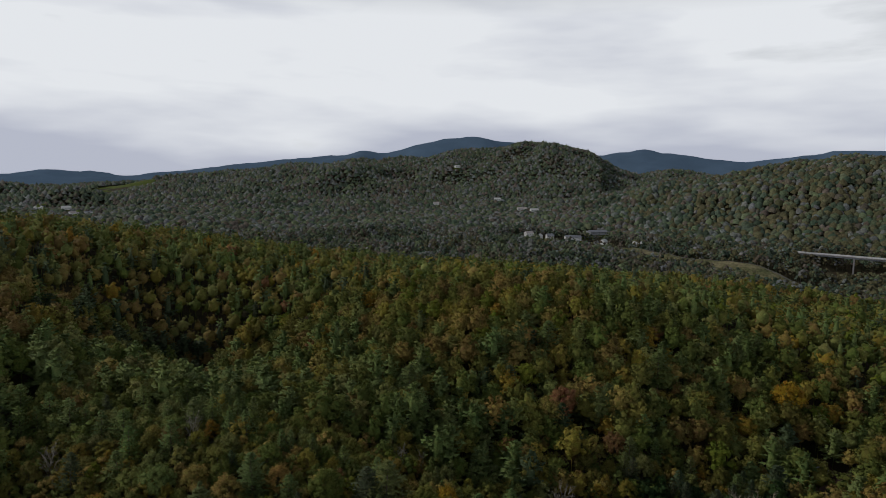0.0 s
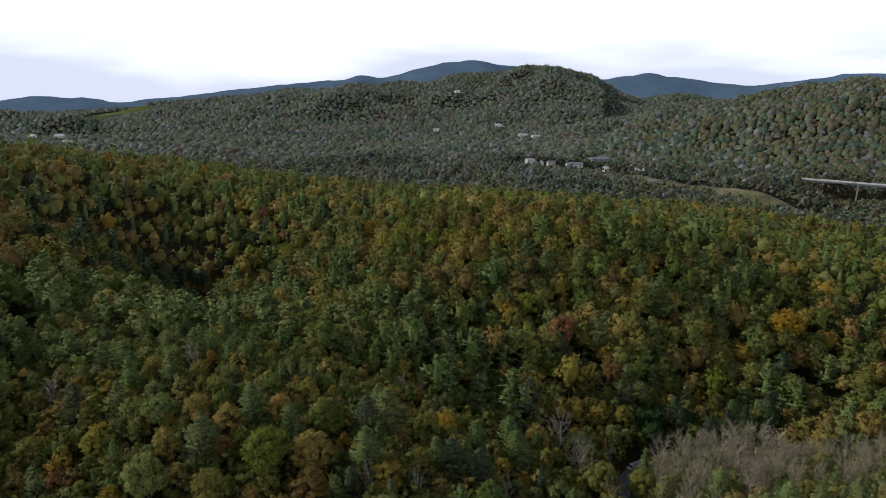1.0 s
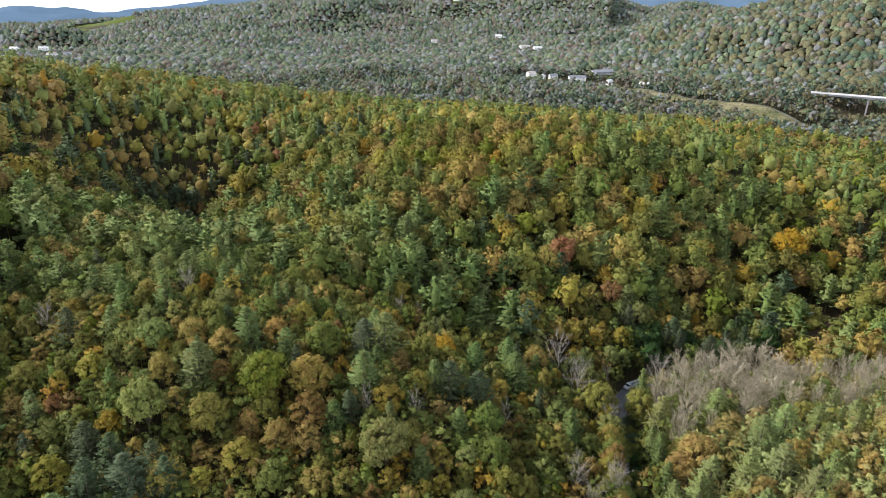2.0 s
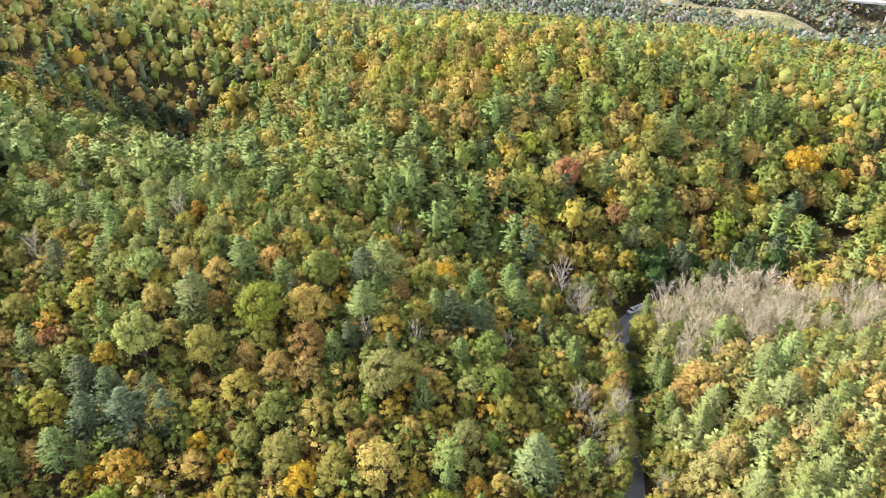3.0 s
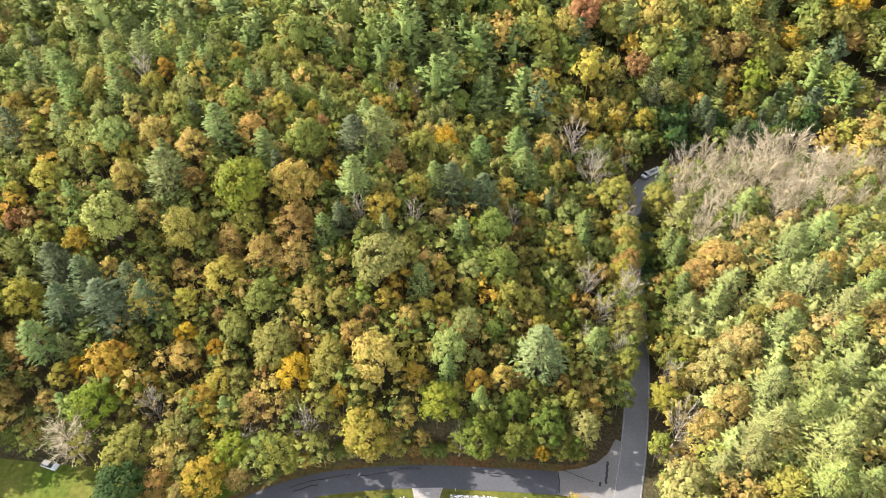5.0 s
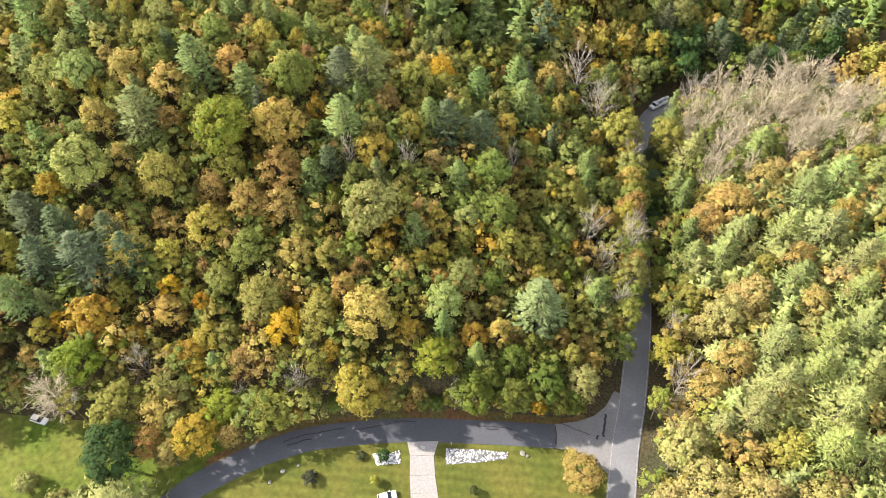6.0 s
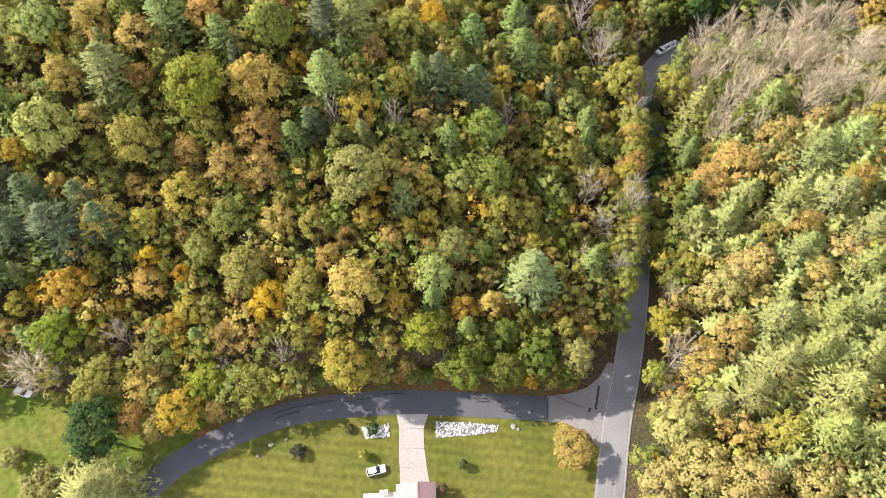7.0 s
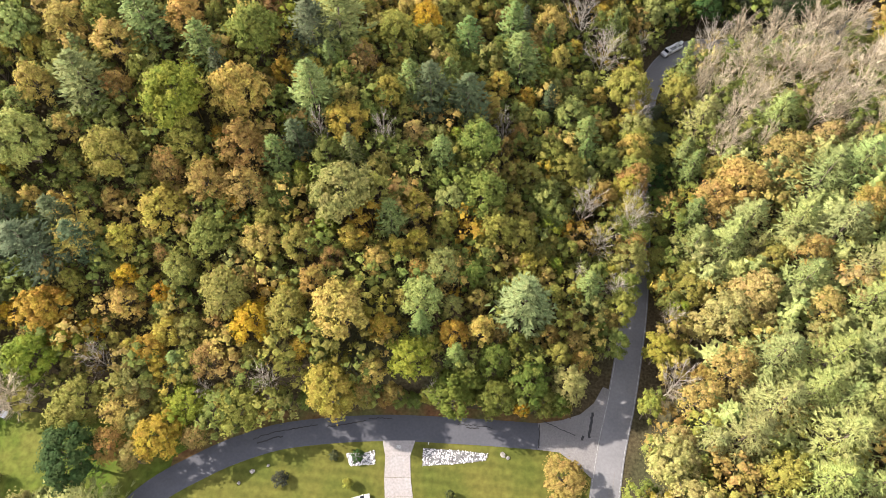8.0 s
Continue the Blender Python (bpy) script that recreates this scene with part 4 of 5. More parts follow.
def palette(x, y, rng):
    """Which tints grow where: pines in the hollow, golds by the lane, pale tints for the sunny slope, dark ones for
    shaded ground.
    """
    a, b = waves(x, y, 95, 21), waves(x, y, 60, 33)
    u = rng.rand(len(x))
    out = np.empty(len(x), object)
    mixed = np.array(["olive", "yellow", "green", "tan", "sage", "brown", "amber", "pine", "lime", "bluepine", "bare", "rust"])
    w = np.array([0.29, 0.085, 0.20, 0.11, 0.12, 0.09, 0.02, 0.11, 0.03, 0.02, 0.01, 0.01])
    out[:] = mixed[np.searchsorted(np.cumsum(w / w.sum()), u, side="right").clip(0, len(w) - 1)]
    conifer = (a > 0.35) & (b > -0.4) & (rng.rand(len(x)) < 0.6)
    hollow = (((x + 158) / 72) ** 2 + ((y - 225) / 58) ** 2 < 1) & (rng.rand(len(x)) < 0.75)
    hollow |= (((x - 115) / 65) ** 2 + ((y - 400) / 75) ** 2 < 1) & (rng.rand(len(x)) < 0.6)
    hollow |= (((x + 45) / 30) ** 2 + ((y - 245) / 35) ** 2 < 1) & (rng.rand(len(x)) < 0.55)
    pick = np.array(["pine", "green", "sage", "pine"])
    out[conifer | hollow] = pick[rng.randint(0, 4, (conifer | hollow).sum())]
    # left slope: brown trees, with darker tints mixed in for its shade
    dim_sear = (((x + 265) / 75) ** 2 + ((y - 345) / 75) ** 2 < 1) & (rng.rand(len(x)) < 0.8)
    out[dim_sear] = np.array(["brown", "brown", "green", "olive", "bluepine", "sage", "brown", "bluepine"])[rng.randint(0, 8, dim_sear.sum())]
    sunlit = (((x + 5) / 70) ** 2 + ((y - 395) / 80) ** 2 < 1) & (rng.rand(len(x)) < 0.6)
    out[sunlit] = np.array(["tan", "tan", "olive", "olive", "lime", "yellow", "brown"])[rng.randint(0, 7, sunlit.sum())]
    # paler tints here carry some of the slope's sunlight
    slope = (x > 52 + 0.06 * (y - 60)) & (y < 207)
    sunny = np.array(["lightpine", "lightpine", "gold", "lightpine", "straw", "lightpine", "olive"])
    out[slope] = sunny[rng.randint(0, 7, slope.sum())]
    crest = slope & (y > 150)
    out[crest] = np.array(["palebare", "palebare", "palebare", "palebare", "straw", "lightpine"])[rng.randint(0, 6, crest.sum())]
    # beyond the curve dark tints stand in for the hill's shade
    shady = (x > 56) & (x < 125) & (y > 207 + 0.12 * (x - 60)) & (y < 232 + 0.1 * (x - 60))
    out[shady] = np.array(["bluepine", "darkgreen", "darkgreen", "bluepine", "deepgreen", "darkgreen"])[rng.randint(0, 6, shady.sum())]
    return out


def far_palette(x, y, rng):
    """The far hills: oaks and dark green coves, their tints greyed and lightened to stand in for haze."""
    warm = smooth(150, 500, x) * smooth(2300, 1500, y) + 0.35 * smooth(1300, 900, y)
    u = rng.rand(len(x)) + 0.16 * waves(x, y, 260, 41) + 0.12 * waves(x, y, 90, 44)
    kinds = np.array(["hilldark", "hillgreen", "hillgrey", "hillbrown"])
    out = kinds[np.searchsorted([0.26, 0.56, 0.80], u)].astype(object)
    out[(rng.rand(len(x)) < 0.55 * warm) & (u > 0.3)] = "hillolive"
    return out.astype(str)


def scatter(inside, x0, x1, y0, y1, spacing, seed):
    """Jittered spots about spacing apart."""
    rng = np.random.RandomState(seed)
    xs, ys = np.arange(x0, x1, spacing), np.arange(y0, y1, spacing * 0.87)
    X, Y = np.meshgrid(xs, ys)
    X = X + (np.arange(len(ys)) % 2)[:, None] * spacing / 2
    X, Y = (X + rng.uniform(-0.36, 0.36, X.shape) * spacing).ravel(), (Y + rng.uniform(-0.36, 0.36, Y.shape) * spacing).ravel()
    k = inside(X, Y)
    X, Y = X[k], Y[k]
    k = wooded(X, Y)
    return X[k], Y[k], rng


def near_woods(x, y):
    return (x < 40 + 0.55 * (y + 30)) & (-x < 50 + 0.66 * (y + 30)) & ((y < 205) | ((x > 38) & (x < 120) & (y < 250)))


# trees that close over the road where it runs into the wood
for k, (x, y, z) in enumerate(MAIN_LINE):
    if 116 < y < 178 and k % 3 == 0:
        for side in (-1, 1):
            # right-hand trees are tinted darker to deepen the shade of the gap
            tint = rng.choice(("brown", "olive", "green", "tan", "sage", "bare") if side < 0 else ("green", "darkgreen", "olive", "green", "bluepine"))
            plant(tint, x + side * rng.uniform(3.9, 4.6), y + rng.uniform(-1.5, 1.5), rng.uniform(4.6, 5.6) if side < 0 else rng.uniform(3.4, 4.2), rng,
                  rng.uniform(14, 18) if side < 0 else rng.uniform(5, 8))
for tint, x, y in (("green", 35.4, 96, ), ("olive", 36.8, 104), ("green", 38.6, 111), ("brown", 33.5, 101)):
    plant(tint, x, y, 4.3, rng, rng.uniform(14, 17))
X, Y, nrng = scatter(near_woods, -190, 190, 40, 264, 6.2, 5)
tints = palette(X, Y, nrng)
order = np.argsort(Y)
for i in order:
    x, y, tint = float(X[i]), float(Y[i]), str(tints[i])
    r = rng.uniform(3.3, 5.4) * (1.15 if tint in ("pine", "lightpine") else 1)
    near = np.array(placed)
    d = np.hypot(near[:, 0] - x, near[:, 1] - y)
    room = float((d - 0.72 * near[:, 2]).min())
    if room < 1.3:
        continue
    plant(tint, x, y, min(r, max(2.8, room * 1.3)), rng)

# ---------------------------------------------------------------- further woods, too many to count
def clump_crown(seed, puffs, leaves, leaf, pointed=0.3, heart=0.54, core=0.62, puff=(0.30, 0.46)):
    """The crown of a broadleaf tree further off: close clumps round a dense heart, on a thin stem."""
    rng = np.random.RandomState(seed)
    h, r = 17.0 * rng.uniform(0.92, 1.08), 5.6 * rng.uniform(0.9, 1.1)
    shape, _ = broadleaf_crown(seed, h, r, puffs, leaves, leaf, 0.30, pointed * rng.rand(), 0.0, core, puff, 0.35, 0.95)
    if heart:
        shape.add(ICO_V * (heart * r, heart * r, 0.40 * heart * h) + (0, 0, 0.64 * h), ICO_F, unit(ICO_V + (0, 0, 0.2)))
    stem = Shape()
    limb(stem, (0, 0, -1), (0, 0, 9), 0.24, 0.14, 3)
    shape.add(*stem.arrays())
    return with_normals(shape)


def spire_crown(seed, whorls, arms, tufts, leaf):
    """A pine further off: ragged tiers of boughs round a narrow dark heart."""
    rng = np.random.RandomState(seed)
    h = 18.0 * rng.uniform(0.92, 1.1)
    shape, _ = pine_crown(seed, h, 5.6, whorls, arms, tufts, leaf, 0.30, 1, 0.4)
    heart = ICO_V * (1.9, 1.9, 0.34 * h) + (0, 0, 0.60 * h)
    heart[:, :2] *= (1.25 - 0.9 * (heart[:, 2] / h - 0.25))[:, None]
    shape.add(heart, ICO_F, unit(ICO_V * (1, 1, 0.4) + (0, 0, 0.3)))
    stem = Shape()
    limb(stem, (0, 0, -1), (0, 0, h * 0.5), 0.24, 0.14, 3)
    shape.add(*stem.arrays())
    return with_normals(shape)


def with_normals(shape):
    """Vertices, triangles and normals; where a piece has none of its own they point away from its middle."""
    v, f = shape.arrays()
    nrm = shape.normals()
    bare = np.linalg.norm(nrm, axis=1) < 0.1
    nrm[bare] = v[bare] * (1, 1, 0)
    return v, f, unit(nrm)


def far_dome(seed):
    """A crown seen from a kilometre or more: a rounded cap."""
    rng = np.random.RandomState(seed)
    a = np.arange(6) * 1.0472 + rng.rand()
    low = np.column_stack([np.cos(a) * 7.6, np.sin(a) * 7.6, rng.uniform(3, 7, 6)]) * rng.uniform(0.82, 1.18, (6, 1))
    v = np.vstack([low, [(rng.uniform(-1.5, 1.5), rng.uniform(-1.5, 1.5), rng.uniform(12.5, 14.5))]])
    nrm = np.vstack([np.column_stack([np.cos(a) * 0.75, np.sin(a) * 0.75, np.full(6, 0.66)]), [(0, 0, 1.0)]])
    return v, np.array([(k, (k + 1) % 6, 6) for k in range(6)]), unit(nrm)


def cap(seed):
    """A crown seen from a kilometre: two uneven rings and a top, shaded as one round form."""
    rng = np.random.RandomState(seed)
    a = np.arange(5) * 1.2566 + rng.rand()
    low = np.column_stack([np.cos(a) * 7.4, np.sin(a) * 7.4, rng.uniform(2, 5, 5)]) * rng.uniform(0.82, 1.18, (5, 1))
    high = np.column_stack([np.cos(a + 0.6) * 6.0, np.sin(a + 0.6) * 6.0, rng.uniform(9.0, 11.5, 5)]) * rng.uniform(0.85, 1.15, (5, 1))
    v = np.vstack([low, high, [(rng.uniform(-1, 1), rng.uniform(-1, 1), rng.uniform(13, 15))]])
    nrm = v - (0, 0, 4.0)
    nrm[:5, 2] = 2.0
    ring = [(k, (k + 1) % 5) for k in range(5)]
    return v, np.array([(i, j, 5 + i) for i, j in ring] + [(j, 5 + j, 5 + i) for i, j in ring] + [(5 + i, 5 + j, 10) for i, j in ring]), unit(nrm)


def woods(name, label, X, Y, tints, forms, rng, grow=1.0, mat=LEAF_MANY):
    """Joins one form per tree into a single mesh, each tree with its own turn, size and tint."""
    n = len(X)
    Z = ground(X, Y)
    turn, size = rng.rand(n) * 6.283, rng.uniform(0.70, 1.32, n) * grow
    tall = size * rng.uniform(0.85, 1.15, n)
    pick = rng.randint(0, 1000, n)
    spire = np.isin(tints, ("pine", "bluepine", "lightpine"))
    V, F, C, N, base = [], [], [], [], 0
    for conifer in (False, True):
        for k, (v, f, *soft) in enumerate(forms[conifer]):
            who = np.flatnonzero((spire == conifer) & (pick % len(forms[conifer]) == k))
            if not len(who):
                continue
            c, s = np.cos(turn[who])[:, None], np.sin(turn[who])[:, None]
            x = (v[:, 0] * c - v[:, 1] * s) * size[who][:, None] + X[who][:, None]
            y = (v[:, 0] * s + v[:, 1] * c) * size[who][:, None] + Y[who][:, None]
            z = v[:, 2] * tall[who][:, None] + Z[who][:, None]
            V.append(np.stack([x, y, z], -1).reshape(-1, 3))
            if soft:
                q = soft[0]
                N.append(np.stack([q[:, 0] * c - q[:, 1] * s, q[:, 0] * s + q[:, 1] * c, np.broadcast_to(q[:, 2], x.shape)], -1).reshape(-1, 3))
            F.append((f[None] + (np.arange(len(who)) * len(v))[:, None, None] + base).reshape(-1, 3))
            tint = np.array([TINTS[t] for t in tints[who]]) * rng.uniform(0.82, 1.18, (len(who), 1)) * rng.uniform(0.94, 1.06, (len(who), 3))
            C.append(np.repeat(np.column_stack([tint, np.ones(len(who))]), len(v), 0))
            base += len(who) * len(v)
    ob = new(name, raw_mesh(name, np.concatenate(V), np.concatenate(F), mat, np.concatenate(C), True, np.concatenate(N) if N else None))
    return tagged(ob, label, "forest", kind="stuff")


def band(near, far, angle):
    return lambda x, y: (np.hypot(x, y) > near) & (np.hypot(x, y) <= far) & (x < 50 + 0.63 * (y + 45)) & (-x < 60 + angle * (y + 45)) & ~near_woods(x, y) & (y > 30)


X, Y, r2 = scatter(near_woods, -190, 190, 40, 264, 4.2, 12)
near = np.array(placed)
room = np.array([float((np.hypot(near[:, 0] - x, near[:, 1] - y) - 0.45 * near[:, 2]).min()) for x, y in zip(X, Y)])
X, Y = X[room > 0.6], Y[room > 0.6]
under = palette(X, Y, r2)
under[np.isin(under, ("pine", "bluepine", "bare", "palebare", "rust"))] = "green"
woods("undergrowth", "saplings and shrubs between the trees", X, Y, under,
      {False: [clump_crown(160 + s, 9, 19, 0.46, 0.1, 0.0, 0.58, (0.34, 0.50)) for s in range(6)], True: [spire_crown(166 + s, 6, 6, 4, 0.9) for s in range(2)]}, r2, 0.66)
X, Y, r2 = scatter(band(0, 420, 0.88), -420, 420, 40, 430, 8.3, 6)
def leafy(tints):
    """Bare trees are too thin to tell among far crowns."""
    tints[np.isin(tints, ("bare", "palebare"))] = "tan"
    return tints


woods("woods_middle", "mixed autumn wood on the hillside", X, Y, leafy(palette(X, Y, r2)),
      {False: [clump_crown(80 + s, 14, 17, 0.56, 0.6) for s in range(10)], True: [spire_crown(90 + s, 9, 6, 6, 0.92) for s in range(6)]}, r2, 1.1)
X, Y, r2 = scatter(band(420, 800, 0.88), -720, 720, 200, 810, 9.2, 7)
woods("woods_far", "mixed autumn wood beyond the hill", X, Y, leafy(palette(X, Y, r2)),
      {False: [clump_crown(100 + s, 5, 3, 1.0, 0.6, 0.6) for s in range(8)], True: [spire_crown(110 + s, 6, 5, 2, 1.3) for s in range(4)]}, r2, 1.1)
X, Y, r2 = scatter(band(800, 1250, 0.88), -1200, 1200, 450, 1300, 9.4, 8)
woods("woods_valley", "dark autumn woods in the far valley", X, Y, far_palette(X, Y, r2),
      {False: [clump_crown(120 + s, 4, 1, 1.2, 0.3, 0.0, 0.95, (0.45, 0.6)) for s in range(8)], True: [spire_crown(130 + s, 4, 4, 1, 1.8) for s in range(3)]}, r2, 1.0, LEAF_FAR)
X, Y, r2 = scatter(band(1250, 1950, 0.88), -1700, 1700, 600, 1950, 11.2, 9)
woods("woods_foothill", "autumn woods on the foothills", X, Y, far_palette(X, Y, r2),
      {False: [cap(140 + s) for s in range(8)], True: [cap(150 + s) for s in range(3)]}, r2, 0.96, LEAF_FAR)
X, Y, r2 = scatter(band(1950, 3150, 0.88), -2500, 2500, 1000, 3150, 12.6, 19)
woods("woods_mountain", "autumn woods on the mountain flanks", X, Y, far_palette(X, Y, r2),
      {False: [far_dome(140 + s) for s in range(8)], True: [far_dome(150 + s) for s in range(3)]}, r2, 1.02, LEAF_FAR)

# ---------------------------------------------------------------- house, drive and garden
drive = thing("driveway", pose(0, 0, 0), "pale concrete slab driveway up to the house", "driveway", kind="structure")
left = [(-15.6, 70.6), (-14.5, 67.2), (-14.0, 62.6), (-13.3, 58.6), (-12.6, 54.0)]
right = [(-8.2, 71.4), (-8.9, 67.9), (-8.2, 63.3), (-7.2, 59.3), (-5.9, 54.8)]
for (a, b, c, d) in zip(left[:-1], right[:-1], right[1:], left[1:]):
    bm = bmesh.new()
    g = 0.03
    ring = [(d[0], d[1] + g), (c[0], c[1] + g), (b[0], b[1] - g), (a[0], a[1] - g)]
    low, top = [bm.verts.new((x, y, -0.1)) for x, y in ring], [bm.verts.new((x, y, 0.09)) for x, y in ring]
    bm.faces.new(top)
    for k in range(4):
        bm.faces.new((low[k - 1], low[k], top[k], top[k - 1]))
    part("slab", bm, CONCRETE, drive)
bm = boxed(-12.3, -11.2, 69.2, 69.9, 0.09, 0.11)
part("patch", bm, PAINT, drive, "small white patch in the concrete")


def stone_mesh(seed, mat=STONE):
    rng = np.random.RandomState(seed)
    v = ICO_V * (1 + rng.uniform(-0.25, 0.25, (12, 1))) * (1, 0.8, 0.55)
    return raw_mesh("stone", v, ICO_F, mat)


STONES = [stone_mesh(s) for s in range(5)]


def inside(poly, x, y):
    hit = False
    for (x0, y0), (x1, y1) in zip(poly, poly[1:] + poly[:1]):
        if (y0 > y) != (y1 > y) and x < (x1 - x0) * (y - y0) / (y1 - y0) + x0:
            hit = not hit
    return hit


def stone_bed(poly, count, label, seed, hole=None):
    rng = random.Random(seed)
    bed = thing("stone_bed", pose(0, 0, 0), label, "stone bed", "stone beds on the lawn")
    bm = bmesh.new()
    low, top = [bm.verts.new((x, y, -0.05)) for x, y in poly], [bm.verts.new((x, y, 0.06)) for x, y in poly]
    bm.faces.new(top)
    for k in range(len(poly)):
        bm.faces.new((low[k - 1], low[k], top[k], top[k - 1]))
    bmesh.ops.recalc_face_normals(bm, faces=bm.faces)
    part("gravel", bm, BED, bed)
    xs, ys = [p[0] for p in poly], [p[1] for p in poly]
    made = 0
    while made < count:
        x, y = rng.uniform(min(xs), max(xs)), rng.uniform(min(ys), max(ys))
        if not inside(poly, x, y) or (hole and math.hypot(x - hole[0], y - hole[1]) < hole[2]):
            continue
        ob = new("stone", rng.choice(STONES))
        s = rng.uniform(0.12, 0.24)
        ob.parent = bed
        ob.matrix_basis = Matrix.LocRotScale((x, y, 0.08), Euler((rng.uniform(-0.3, 0.3), rng.uniform(-0.3, 0.3), rng.uniform(0, 6.28))), (s, s, s * rng.uniform(0.8, 1.3)))
        made += 1


stone_bed([(-5.9, 66.0), (1.6, 67.2), (8.2, 68.7), (8.4, 70.2), (1.6, 70.2), (-6.2, 69.9)], 300, "long wedge-shaped bed of white stones beside the drive", 1)
stone_bed([(-21.9, 64.3), (-16.6, 65.2), (-17.0, 68.3), (-19.4, 67.4), (-23.5, 66.9)], 210, "small bed of white stones round a clipped bush", 2, (-20.6, 66.4, 1.3))


def bush(name, x, y, r, h, colour, label, category="bush"):
    rng = random.Random(int(x * 7 + y))
    h0, r0, trunk_mesh, crown_mesh = rng.choice(KINDS["bush"])
    z = float(ground(x, y)[0])
    ob = thing(name, Matrix.LocRotScale((x, y, z), Euler((0, 0, rng.uniform(0, 6.28))), (r / r0, r / r0, h / h0)), label, category)
    for part_name, me in (("stem", trunk_mesh), ("crown", crown_mesh)):
        o = new(part_name, me)
        o.parent, o.color = ob, (*colour, 1)
    return ob


bush("clipped_bush", -20.6, 66.3, 1.5, 2.0, (0.035, 0.08, 0.02), "round dark green clipped bush in white stones")
bush("garden_shrub", -36.6, 59.8, 2.0, 2.2, (0.05, 0.055, 0.035), "dark grey-green shrub on the lawn")
bush("garden_shrub", -25.8, 66.0, 1.3, 1.3, (0.06, 0.07, 0.03), "low dull green shrub on the lawn")
bush("young_tree", -21.6, 60.4, 1.3, 2.6, (0.27, 0.28, 0.05), "small yellow-green young tree on the lawn", "tree")
bush("young_tree", 0.8, 60.2, 1.1, 2.6, (0.08, 0.10, 0.035), "small dark green young tree on the lawn", "tree")
bush("house_shrub", -3.2, 54.4, 1.5, 3.2, (0.15, 0.10, 0.07), "brown shrub at the corner of the house")
lawn_tree = plant("tan", 24.9, 65.7, 5.5, random.Random(3), 6.4, "round")
for child in lawn_tree.children:
    child.color = (0.30, 0.22, 0.062, 1)
lawn_tree["label"] = "round tan-orange ornamental tree on the lawn's corner"
for x, y, s in ((-43.5, 60.8, 0.7), (-45.8, 58.0, 0.5), (11.8, 70.3, 0.8), (13, 69.7, 0.5), (-40.2, 62.4, 0.4)):
    rock = new("boulder", stone_mesh(int(x * 3) % 97, ROCK))
    rock.matrix_world = Matrix.LocRotScale((x, y, 0.12), Euler((0, 0, x)), (s, s, s))
    tagged(rock, "small weathered boulder at the lawn's edge", "boulder", "boulders on the lawn")
post = thing("marker_post", pose(-5.1, 70.9, 0), "short white marker post beside the drive", "post")
part("post", boxed(-0.07, 0.07, -0.07, 0.07, -0.2, 1.15, bevel=0.015), PAINT, post)
part("cap", boxed(-0.1, 0.1, -0.1, 0.1, 1.15, 1.22), PAINT, post)


